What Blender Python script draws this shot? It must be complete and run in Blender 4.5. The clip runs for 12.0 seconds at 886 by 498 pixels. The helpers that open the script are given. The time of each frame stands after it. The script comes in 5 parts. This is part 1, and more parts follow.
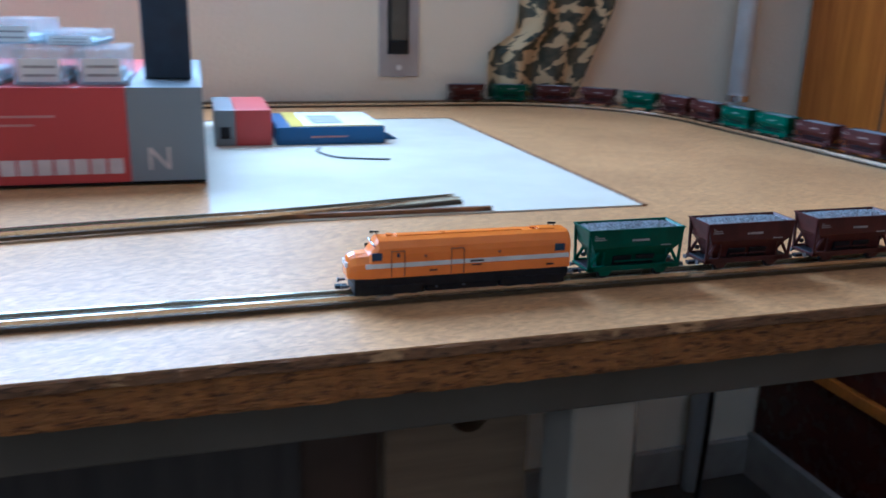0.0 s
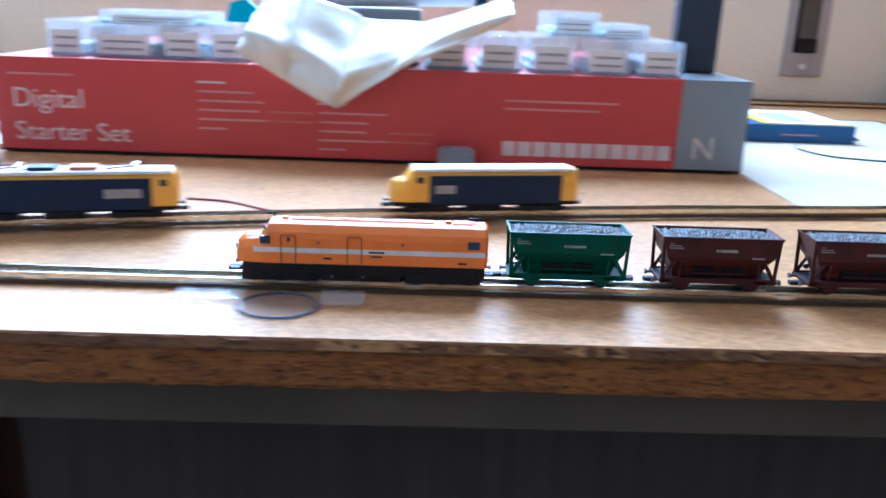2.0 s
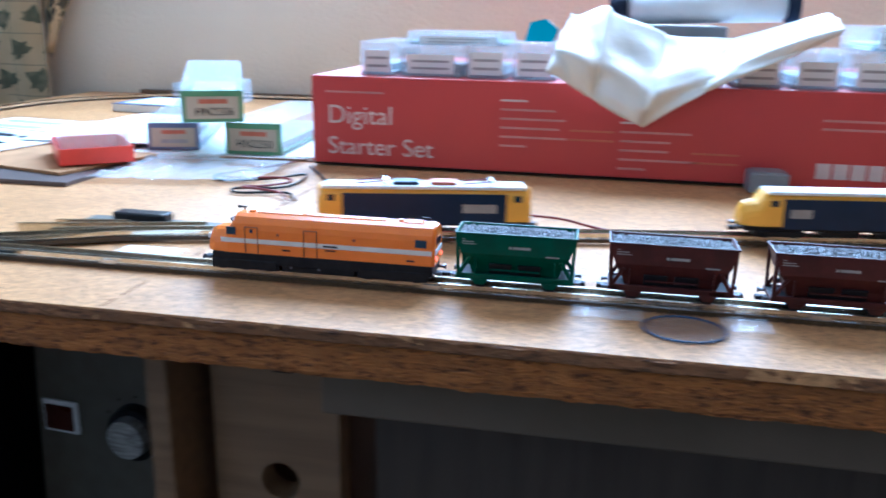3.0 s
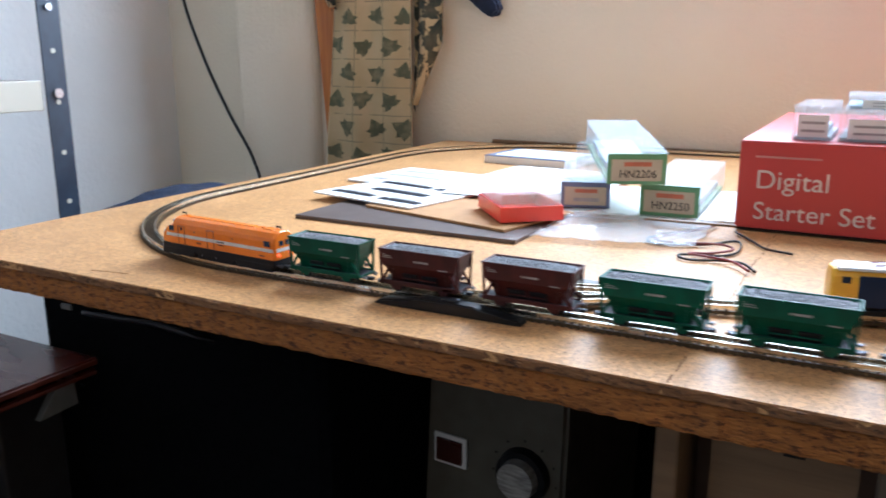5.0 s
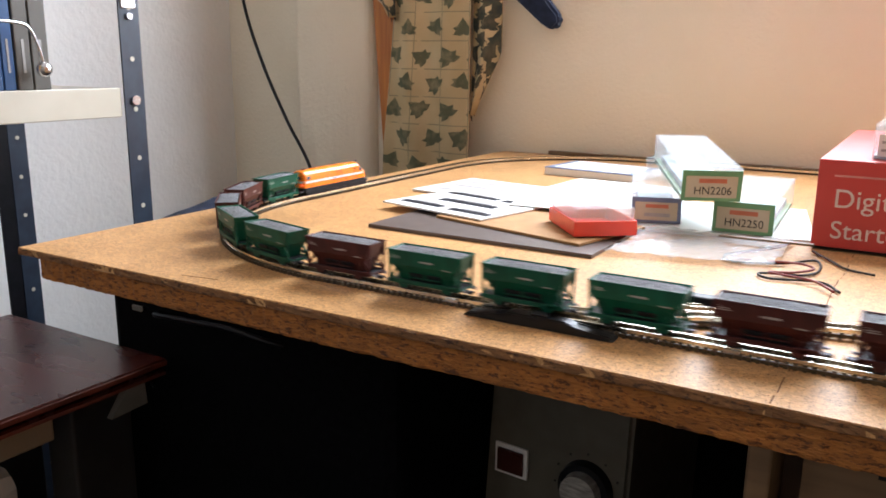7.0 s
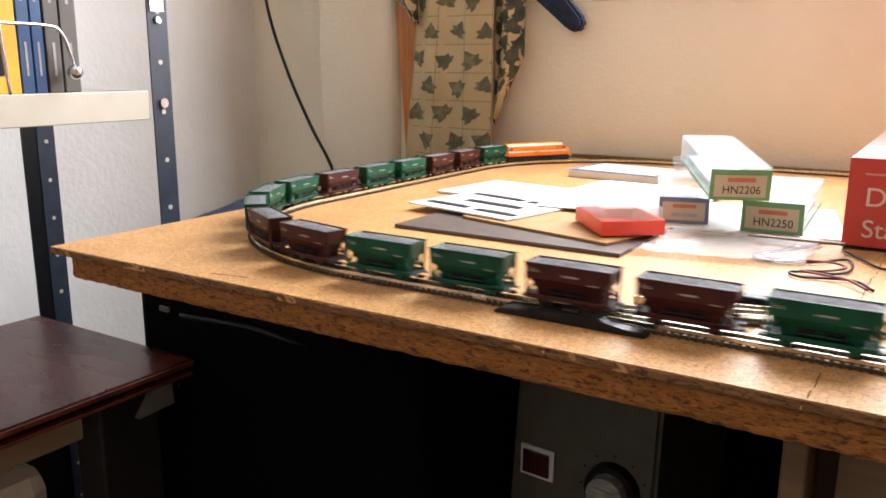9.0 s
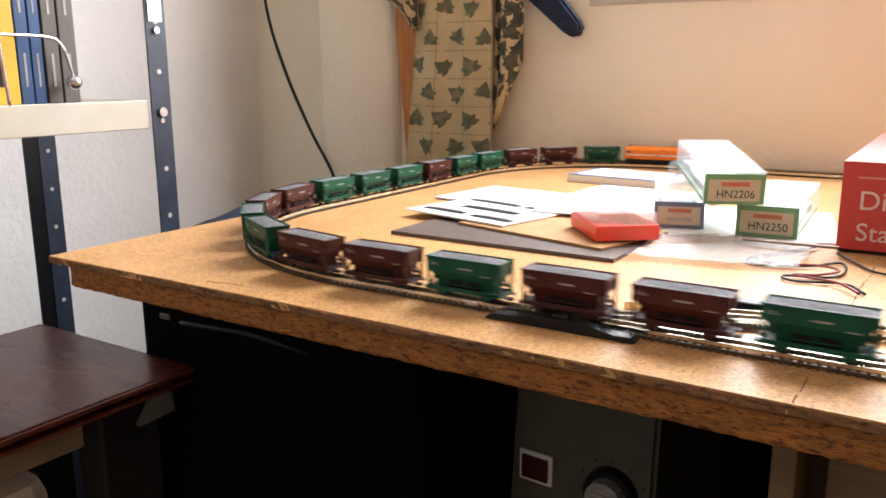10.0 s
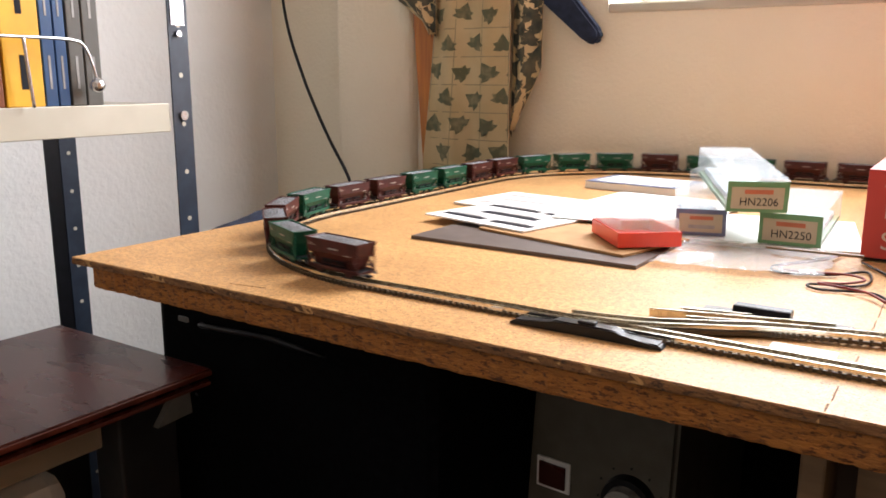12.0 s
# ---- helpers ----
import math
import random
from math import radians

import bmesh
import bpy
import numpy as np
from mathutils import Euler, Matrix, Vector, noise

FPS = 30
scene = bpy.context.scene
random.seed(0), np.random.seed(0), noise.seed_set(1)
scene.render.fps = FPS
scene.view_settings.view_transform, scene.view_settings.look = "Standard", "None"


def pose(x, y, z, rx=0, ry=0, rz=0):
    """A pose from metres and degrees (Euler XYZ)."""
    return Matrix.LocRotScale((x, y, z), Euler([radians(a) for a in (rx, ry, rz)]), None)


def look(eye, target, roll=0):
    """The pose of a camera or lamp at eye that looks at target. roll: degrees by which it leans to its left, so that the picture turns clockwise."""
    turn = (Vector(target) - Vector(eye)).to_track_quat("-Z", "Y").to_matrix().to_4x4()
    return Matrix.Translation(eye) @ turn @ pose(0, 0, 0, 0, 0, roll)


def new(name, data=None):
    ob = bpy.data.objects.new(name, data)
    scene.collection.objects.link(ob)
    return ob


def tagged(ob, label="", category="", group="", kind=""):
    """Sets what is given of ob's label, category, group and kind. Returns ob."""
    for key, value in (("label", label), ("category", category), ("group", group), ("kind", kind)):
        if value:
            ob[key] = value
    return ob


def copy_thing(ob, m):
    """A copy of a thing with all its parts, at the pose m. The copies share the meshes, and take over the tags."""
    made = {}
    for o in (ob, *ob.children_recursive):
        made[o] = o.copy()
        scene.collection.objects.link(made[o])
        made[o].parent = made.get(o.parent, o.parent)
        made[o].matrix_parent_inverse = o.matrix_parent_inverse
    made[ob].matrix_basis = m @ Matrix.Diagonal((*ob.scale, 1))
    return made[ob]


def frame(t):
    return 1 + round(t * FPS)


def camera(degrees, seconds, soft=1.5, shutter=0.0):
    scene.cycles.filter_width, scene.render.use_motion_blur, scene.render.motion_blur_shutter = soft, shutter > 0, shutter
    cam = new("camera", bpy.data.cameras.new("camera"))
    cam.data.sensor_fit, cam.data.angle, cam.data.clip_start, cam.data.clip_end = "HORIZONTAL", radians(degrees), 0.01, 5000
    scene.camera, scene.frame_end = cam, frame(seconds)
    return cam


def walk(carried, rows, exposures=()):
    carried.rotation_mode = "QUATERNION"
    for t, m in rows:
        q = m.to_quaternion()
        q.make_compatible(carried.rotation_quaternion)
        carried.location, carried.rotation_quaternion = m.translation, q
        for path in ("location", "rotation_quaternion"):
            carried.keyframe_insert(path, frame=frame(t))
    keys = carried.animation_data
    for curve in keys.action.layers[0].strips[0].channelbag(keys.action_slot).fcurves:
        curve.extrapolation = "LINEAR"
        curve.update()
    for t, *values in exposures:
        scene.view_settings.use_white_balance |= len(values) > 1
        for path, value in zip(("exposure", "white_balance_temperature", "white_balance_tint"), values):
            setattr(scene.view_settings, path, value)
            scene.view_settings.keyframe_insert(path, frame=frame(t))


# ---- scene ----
cam = camera(57.14, 12.0, soft=1.7, shutter=0.6)
PATH = [
    (0, look((0.5605, -0.2879, 0.1271), (0.8355, 0.6319, -0.1526), 1.45)),
    (0.5, look((0.5029, -0.2860, 0.1240), (0.7215, 0.6458, -0.1659), 1.47)),
    (1, look((0.4435, -0.2796, 0.1218), (0.6046, 0.6637, -0.1685), 1.86)),
    (1.5, look((0.3795, -0.2820, 0.1248), (0.4620, 0.6711, -0.1667), 1.98)),
    (2, look((0.3178, -0.2785, 0.1214), (0.3440, 0.6772, -0.1721), 2.15)),
    (2.5, look((0.2740, -0.2746, 0.1211), (0.1662, 0.6798, -0.1571), 1.26)),
    (3, look((0.2219, -0.2813, 0.1182), (0.0449, 0.6629, -0.1595), 1.06)),
    (3.5, look((0.1826, -0.2868, 0.1261), (-0.0906, 0.6370, -0.1420), 0.00)),
    (5.5, look((0.0805, -0.3398, 0.1401), (-0.4020, 0.5049, -0.0917), 0.33)),
    (6, look((0.0747, -0.3447, 0.1433), (-0.4153, 0.4965, -0.0855), 0.46)),
    (6.5, look((0.0736, -0.3471, 0.1412), (-0.4197, 0.4923, -0.0868), 0.49)),
    (7, look((0.0711, -0.3494, 0.1428), (-0.4267, 0.4872, -0.0861), 0.65)),
    (9, look((0.0667, -0.3540, 0.1371), (-0.4520, 0.4720, -0.0837), 0.35)),
    (9.5, look((0.0670, -0.3538, 0.1377), (-0.4549, 0.4714, -0.0783), 0.31)),
    (10, look((0.0754, -0.3519, 0.1392), (-0.4502, 0.4711, -0.0761), -0.18)),
    (10.5, look((0.0744, -0.3533, 0.1402), (-0.4537, 0.4693, -0.0704), -0.14)),
    (11, look((0.0709, -0.3562, 0.1376), (-0.4631, 0.4618, -0.0764), 0.02)),
    (11.5, look((0.0695, -0.3563, 0.1368), (-0.4698, 0.4596, -0.0716), -0.01)),
    (12, look((0.0683, -0.3560, 0.1379), (-0.4693, 0.4612, -0.0697), 0.23)),
]
EXPOSURES = [(0, -0.42, 4050, 0), (1.0, -0.18, 4150, 1), (2.0, 0.08, 4200, 4), (3.5, 0.0, 4150, 2), (5.5, -0.02, 5500, 8), (7.0, 0.0, 6000, 11), (9.0, 0.17, 6500, 13), (10.5, 0.15, 6550, 14), (12, 0.0, 6600, 14)]
walk(cam, PATH, EXPOSURES)

# ---- light: an overcast sky and the window in the far wall ----
world = bpy.data.worlds.new("world")
scene.world = world
world.use_nodes = True
wn = world.node_tree.nodes
sky = wn.new("ShaderNodeTexSky")
sky.sky_type = "NISHITA"
sky.sun_disc = False
sky.sun_elevation, sky.sun_rotation = radians(50), radians(20)
world.node_tree.links.new(sky.outputs[0], wn["Background"].inputs[0])
wn["Background"].inputs[1].default_value = 0.12

sun_data = bpy.data.lights.new("sun", "SUN")
sun_data.energy, sun_data.angle, sun_data.color = 1.0, radians(12), (1.0, 0.95, 0.88)
sun = new("sun", sun_data)
sun.matrix_world = look((0.5, 3.0, 4.5), (0.15, 0, 0))

win_data = bpy.data.lights.new("window_light", "AREA")
win_data.shape, win_data.size, win_data.size_y = "RECTANGLE", 1.06, 1.0
win_data.energy, win_data.color = 60.0, (0.92, 0.96, 1.0)
win_light = new("window_light", win_data)
win_light.matrix_world = look((0.15, 0.955, 0.78), (0.19, -0.6, 0.25))

# an added fill lamp at an unseen side wall opening lights the room's front
side_data = bpy.data.lights.new("side_fill_light", "AREA")
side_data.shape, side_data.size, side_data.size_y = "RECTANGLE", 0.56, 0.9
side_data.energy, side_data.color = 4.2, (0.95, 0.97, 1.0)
side_light = new("side_fill_light", side_data)
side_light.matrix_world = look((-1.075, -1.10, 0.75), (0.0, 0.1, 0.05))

# ---- helpers for meshes and materials ----
def mat(name, col, col2=None, rough=0.5, metal=0.0, scale=60.0, bump=0.0, bscale=400.0, stretch=(1, 1, 1), spec=0.5, lo=0.35, hi=0.65, alpha=1.0, trans=0.0, emit=0.0, rand=0.0):
    m = bpy.data.materials.new(name)
    m.use_nodes = True
    nt = m.node_tree
    b = nt.nodes["Principled BSDF"]
    col2 = col2 or tuple(c * 0.78 for c in col)
    tc = nt.nodes.new("ShaderNodeTexCoord")
    mp = nt.nodes.new("ShaderNodeMapping")
    mp.inputs["Scale"].default_value = stretch
    nt.links.new(tc.outputs["Object"], mp.inputs["Vector"])
    n1 = nt.nodes.new("ShaderNodeTexNoise")
    n1.inputs["Scale"].default_value, n1.inputs["Detail"].default_value = scale, 6.0
    nt.links.new(mp.outputs[0], n1.inputs["Vector"])
    ramp = nt.nodes.new("ShaderNodeValToRGB")
    ramp.color_ramp.elements[0].position, ramp.color_ramp.elements[1].position = lo, hi
    ramp.color_ramp.elements[0].color, ramp.color_ramp.elements[1].color = (*col2, 1), (*col, 1)
    nt.links.new(n1.outputs["Fac"], ramp.inputs["Fac"])
    out = ramp.outputs["Color"]
    if rand:
        oi = nt.nodes.new("ShaderNodeObjectInfo")
        hs = nt.nodes.new("ShaderNodeHueSaturation")
        mr = nt.nodes.new("ShaderNodeMapRange")
        mr.inputs["To Min"].default_value, mr.inputs["To Max"].default_value = 1 - rand, 1 + rand
        nt.links.new(oi.outputs["Random"], mr.inputs["Value"])
        nt.links.new(mr.outputs[0], hs.inputs["Value"])
        nt.links.new(out, hs.inputs["Color"])
        out = hs.outputs["Color"]
    nt.links.new(out, b.inputs["Base Color"])
    rr = nt.nodes.new("ShaderNodeMapRange")
    rr.inputs["To Min"].default_value, rr.inputs["To Max"].default_value = min(1, rough * 1.15), rough * 0.85
    nt.links.new(n1.outputs["Fac"], rr.inputs["Value"])
    nt.links.new(rr.outputs[0], b.inputs["Roughness"])
    b.inputs["Metallic"].default_value = metal
    b.inputs["Specular IOR Level"].default_value = spec
    b.inputs["Alpha"].default_value = alpha
    b.inputs["Transmission Weight"].default_value = trans
    if emit:
        b.inputs["Emission Color"].default_value = (*col, 1)
        b.inputs["Emission Strength"].default_value = emit
    if bump:
        n2 = nt.nodes.new("ShaderNodeTexNoise")
        n2.inputs["Scale"].default_value, n2.inputs["Detail"].default_value = bscale, 4.0
        nt.links.new(mp.outputs[0], n2.inputs["Vector"])
        bp = nt.nodes.new("ShaderNodeBump")
        bp.inputs["Strength"].default_value, bp.inputs["Distance"].default_value = bump, 0.002
        nt.links.new(n2.outputs["Fac"], bp.inputs["Height"])
        nt.links.new(bp.outputs[0], b.inputs["Normal"])
    return m


def chipboard(name, base, dark, fleck_scale, stretch, rough, amount, bump):
    """Pressed wood chips: soft tone, large stains, dark flecks and light chips."""
    m = mat(name, base, tuple(c * 0.82 for c in base), rough=rough, scale=9.0, bump=bump, bscale=fleck_scale * 1.6, stretch=stretch)
    nt = m.node_tree
    b = nt.nodes["Principled BSDF"]
    mp = next(n for n in nt.nodes if n.type == "MAPPING")
    old = b.inputs["Base Color"].links[0].from_socket
    flecks = nt.nodes.new("ShaderNodeTexNoise")
    flecks.inputs["Scale"].default_value, flecks.inputs["Detail"].default_value, flecks.inputs["Roughness"].default_value = fleck_scale, 3.0, 0.7
    nt.links.new(mp.outputs[0], flecks.inputs["Vector"])
    r = nt.nodes.new("ShaderNodeValToRGB")
    r.color_ramp.elements[0].position, r.color_ramp.elements[1].position = amount - 0.05, amount + 0.04
    r.color_ramp.elements[0].color, r.color_ramp.elements[1].color = (1, 1, 1, 1), (0, 0, 0, 1)
    nt.links.new(flecks.outputs["Fac"], r.inputs["Fac"])
    mix = nt.nodes.new("ShaderNodeMix")
    mix.data_type = "RGBA"
    nt.links.new(r.outputs["Color"], mix.inputs["Factor"])
    nt.links.new(old, mix.inputs["A"])
    mix.inputs["B"].default_value = (*dark, 1)
    chips = nt.nodes.new("ShaderNodeTexVoronoi")
    chips.inputs["Scale"].default_value = fleck_scale * 0.7
    nt.links.new(mp.outputs[0], chips.inputs["Vector"])
    hs = nt.nodes.new("ShaderNodeHueSaturation")
    mr = nt.nodes.new("ShaderNodeMapRange")
    mr.inputs["To Min"].default_value, mr.inputs["To Max"].default_value = 0.78, 1.22
    sep = nt.nodes.new("ShaderNodeSeparateColor")
    nt.links.new(chips.outputs["Color"], sep.inputs[0])
    nt.links.new(sep.outputs[0], mr.inputs["Value"])
    nt.links.new(mr.outputs[0], hs.inputs["Value"])
    nt.links.new(mix.outputs["Result"], hs.inputs["Color"])
    nt.links.new(hs.outputs["Color"], b.inputs["Base Color"])
    return m


def part(name, bm, material, parent=None, label="", smooth=False):
    me = bpy.data.meshes.new(name)
    bmesh.ops.recalc_face_normals(bm, faces=bm.faces)
    if smooth:
        for f in bm.faces:
            f.smooth = True
    bm.to_mesh(me)
    bm.free()
    me.materials.append(material)
    ob = new(name, me)
    ob.parent = parent
    if label:
        ob["label"] = label
    return ob


def share(name, me, parent, m):
    ob = new(name, me)
    ob.parent = parent
    ob.matrix_basis = m
    return ob


def box(x0, x1, y0, y1, z0, z1, bevel=0.0, bm=None):
    bm = bm or bmesh.new()
    vs = bmesh.ops.create_cube(bm, size=1.0)["verts"]
    for v in vs:
        v.co = Vector((x0 + (v.co.x + 0.5) * (x1 - x0), y0 + (v.co.y + 0.5) * (y1 - y0), z0 + (v.co.z + 0.5) * (z1 - z0)))
    if bevel:
        es = list({e for v in vs for e in v.link_edges})
        bmesh.ops.bevel(bm, geom=es, offset=bevel, segments=2, affect="EDGES", profile=0.5)
    return bm


def cyl(p, q, r, r2=None, n=16, bm=None):
    bm = bm or bmesh.new()
    p, q = Vector(p), Vector(q)
    d = q - p
    m = Matrix.Translation((p + q) / 2) @ d.to_track_quat("Z", "Y").to_matrix().to_4x4()
    bmesh.ops.create_cone(bm, cap_ends=True, segments=n, radius1=r, radius2=r if r2 is None else r2, depth=d.length, matrix=m)
    return bm


def prism(outline, y0, y1, bm=None):
    """An outline of (x, z) pulled from y0 to y1."""
    bm = bm or bmesh.new()
    a = [bm.verts.new((x, y0, z)) for x, z in outline]
    b = [bm.verts.new((x, y1, z)) for x, z in outline]
    bm.faces.new(a)
    bm.faces.new(b[::-1])
    for i in range(len(a)):
        bm.faces.new((a[i], a[i - 1], b[i - 1], b[i]))
    return bm


def plate(outline, z0, z1):
    """An outline of (x, y) raised from z0 to z1."""
    bm = bmesh.new()
    a = [bm.verts.new((x, y, z0)) for x, y in outline]
    b = [bm.verts.new((x, y, z1)) for x, y in outline]
    bm.faces.new(a)
    bm.faces.new(b[::-1])
    for i in range(len(a)):
        bm.faces.new((a[i], a[i - 1], b[i - 1], b[i]))
    return bm


def tube(points, r, n=8, bm=None):
    """A cord along points, rounded by a Catmull-Rom curve."""
    bm = bm or bmesh.new()
    P = [Vector(p) for p in points]
    P = [P[0] * 2 - P[1]] + P + [P[-1] * 2 - P[-2]]
    line = []
    for i in range(1, len(P) - 2):
        for k in range(8):
            t = k / 8
            line.append(0.5 * (2 * P[i] + (P[i + 1] - P[i - 1]) * t + (2 * P[i - 1] - 5 * P[i] + 4 * P[i + 1] - P[i + 2]) * t * t + (3 * P[i] - P[i - 1] - 3 * P[i + 1] + P[i + 2]) * t ** 3))
    line.append(P[-2])
    rings = []
    for i, c in enumerate(line):
        d = (line[min(i + 1, len(line) - 1)] - line[max(i - 1, 0)]).normalized()
        q = d.to_track_quat("Z", "Y")
        rings.append([bm.verts.new(c + q @ Vector((r * math.cos(2 * math.pi * j / n), r * math.sin(2 * math.pi * j / n), 0))) for j in range(n)])
    for a, b in zip(rings, rings[1:]):
        for j in range(n):
            bm.faces.new((a[j - 1], a[j], b[j], b[j - 1]))
    bm.faces.new(rings[0])
    bm.faces.new(rings[-1][::-1])
    return bm


def words(name, text, size, material, parent, m, label="", stretch=1.0):
    """Flat lettering in the built-in font, standing in the x-z plane of m."""
    cu = bpy.data.curves.new(name, "FONT")
    cu.body, cu.size, cu.extrude = text, size, size * 0.004
    tmp = new(name, cu)
    me = bpy.data.meshes.new_from_object(tmp.evaluated_get(bpy.context.evaluated_depsgraph_get()))
    bpy.data.objects.remove(tmp)
    me.name = name
    me.transform(Matrix.Diagonal((stretch, 1, 1, 1)))
    me.transform(pose(0, 0, 0, 90))
    me.materials.clear()
    me.materials.append(material)
    ob = new(name, me)
    ob.parent = parent
    ob.matrix_basis = m
    if label:
        ob["label"] = label
    return ob


def thing(name, label, category, m=None, group="", kind=""):
    ob = tagged(new(name), label, category, group, kind)
    if m is not None:
        ob.matrix_basis = m
    return ob


def single(name, bm, material, label, category="", kind="", group="", smooth=False):
    return tagged(part(name, bm, material, smooth=smooth), label, category, group, kind)


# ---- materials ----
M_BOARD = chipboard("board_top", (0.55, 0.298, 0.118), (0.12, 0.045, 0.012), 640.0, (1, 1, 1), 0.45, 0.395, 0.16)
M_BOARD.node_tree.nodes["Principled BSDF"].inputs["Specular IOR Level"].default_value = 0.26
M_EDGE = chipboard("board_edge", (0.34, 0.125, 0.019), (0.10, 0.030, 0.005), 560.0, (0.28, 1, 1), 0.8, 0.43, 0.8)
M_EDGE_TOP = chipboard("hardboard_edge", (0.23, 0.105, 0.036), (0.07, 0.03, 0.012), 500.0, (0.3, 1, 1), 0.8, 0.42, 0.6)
M_SHEET = mat("pale_sheet", (0.62, 0.55, 0.44), (0.56, 0.49, 0.38), rough=0.6, spec=0.25, scale=14, bump=0.1, bscale=500)
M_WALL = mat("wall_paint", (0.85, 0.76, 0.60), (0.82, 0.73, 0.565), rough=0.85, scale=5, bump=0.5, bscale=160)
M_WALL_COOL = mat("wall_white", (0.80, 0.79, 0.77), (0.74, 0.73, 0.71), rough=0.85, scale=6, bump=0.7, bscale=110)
# tan chosen to cut the light bounced off the unseen wall
M_WALL_UNSEEN = mat("unseen_wall_tan", (0.36, 0.30, 0.24), (0.32, 0.265, 0.21), rough=0.85, scale=5, bump=0.5, bscale=160)
M_CEIL = mat("ceiling_paint", (0.90, 0.88, 0.84), rough=0.9, scale=4)
M_FLOOR = mat("floor_tile", (0.085, 0.075, 0.065), (0.06, 0.052, 0.045), rough=0.3, scale=12)
M_SKIRT = mat("skirting_tile", (0.36, 0.33, 0.30), rough=0.35, scale=20)
M_ORANGE_WOOD = mat("orange_wood", (0.56, 0.19, 0.018), (0.40, 0.115, 0.008), rough=0.35, scale=14, stretch=(8, 8, 0.6), bump=0.1, bscale=60)
# wood darkened so that its colour holds the under-table shade
M_SHADED_WOOD = mat("shaded_wood", (0.050, 0.036, 0.025), (0.036, 0.026, 0.018), rough=0.6, scale=22, stretch=(6, 6, 0.5), bump=0.1, bscale=90)
M_LIGHT_WOOD = mat("light_wood", (0.19, 0.115, 0.055), (0.14, 0.083, 0.04), rough=0.5, scale=22, stretch=(0.5, 6, 6), bump=0.1, bscale=90)
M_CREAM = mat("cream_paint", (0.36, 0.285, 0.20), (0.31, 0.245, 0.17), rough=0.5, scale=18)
# darker copy of the cream paint, shade below the board put in
M_APRON = mat("shaded_cream_paint", (0.125, 0.095, 0.064), (0.10, 0.076, 0.050), rough=0.7, scale=18, spec=0.25)
M_CREAM_METAL = mat("cream_enamel", (0.52, 0.48, 0.39), (0.47, 0.43, 0.34), rough=0.4, scale=18)
# dark brown that paints the shade in the desk's and wardrobe's gaps
M_DARK_GAP = mat("gap_shade", (0.10, 0.05, 0.025), rough=0.5, scale=30)
M_MAHOGANY = mat("mahogany", (0.060, 0.013, 0.009), (0.040, 0.009, 0.006), rough=0.27, spec=0.32, scale=14, stretch=(1, 3, 3), bump=0.03)
# lighter red for the worn edge and the highlight painted along it
M_MAHOGANY_EDGE = mat("worn_lit_mahogany_edge", (0.15, 0.034, 0.018), (0.09, 0.02, 0.012), rough=0.35, scale=40)
M_DARK_LEG = mat("dark_grey_leg", (0.022, 0.022, 0.024), rough=0.5, scale=40)
M_BLACK = mat("black_plastic", (0.007, 0.007, 0.009), (0.004, 0.004, 0.005), rough=0.35, spec=0.3, scale=80, bump=0.1)
# black of the suitcase cloth, also of blocks that paint under-table shade
M_BLACK_CLOTH_SHADE = mat("black_cloth_and_shade", (0.003, 0.003, 0.004), (0.0015, 0.0015, 0.002), rough=1.0, spec=0.08, scale=120, bump=0.5, bscale=900)
M_NAVY = mat("navy_cloth", (0.012, 0.022, 0.055), (0.006, 0.011, 0.03), rough=0.85, scale=60, bump=0.5, bscale=700)
M_STEEL_BLUE = mat("blue_black_enamel", (0.022, 0.032, 0.05), (0.014, 0.02, 0.034), rough=0.4, scale=60)
M_STEEL = mat("bright_steel", (0.75, 0.76, 0.78), (0.6, 0.6, 0.62), rough=0.25, metal=1.0, scale=120)
M_RAIL = mat("rail_metal", (0.80, 0.75, 0.64), (0.62, 0.57, 0.46), rough=0.17, metal=1.0, scale=300)
M_SLEEPER = mat("sleeper_plastic", (0.080, 0.050, 0.021), (0.045, 0.028, 0.012), rough=0.45, scale=200, rand=0.15)
M_GREY_PAINT = mat("hammered_grey", (0.095, 0.086, 0.064), (0.078, 0.070, 0.052), rough=0.5, scale=50, bump=0.2, bscale=600)
M_KNOB = mat("brushed_knob", (0.55, 0.54, 0.50), (0.25, 0.24, 0.22), rough=0.35, metal=0.4, scale=60, stretch=(1, 1, 6))
M_WHITE = mat("white_plastic", (0.80, 0.80, 0.79), (0.74, 0.74, 0.73), rough=0.4, scale=40)
M_PLATE = mat("grey_plate", (0.42, 0.38, 0.35), (0.37, 0.33, 0.31), rough=0.4, scale=30)
M_PAPER = mat("paper", (0.82, 0.81, 0.78), (0.77, 0.76, 0.72), rough=0.55, scale=25)
M_INK = mat("print_grey", (0.025, 0.025, 0.03), rough=0.8, spec=0.1, scale=90)
M_INK_SOFT = mat("print_soft", (0.40, 0.38, 0.36), rough=0.6, scale=90)
M_RED_BOX = mat("red_card", (0.50, 0.050, 0.045), (0.45, 0.042, 0.038), rough=0.35, scale=6)
M_GREY_BOX = mat("grey_card", (0.23, 0.25, 0.27), (0.21, 0.23, 0.25), rough=0.35, scale=6)
M_PRINT_WHITE = mat("print_white", (0.70, 0.58, 0.55), rough=0.5, scale=40)
M_PRINT_PINK = mat("print_pink", (0.58, 0.26, 0.24), rough=0.5, scale=40)
M_BRACKET = mat("grey_bracket_paint", (0.20, 0.20, 0.19), rough=0.45, scale=40)
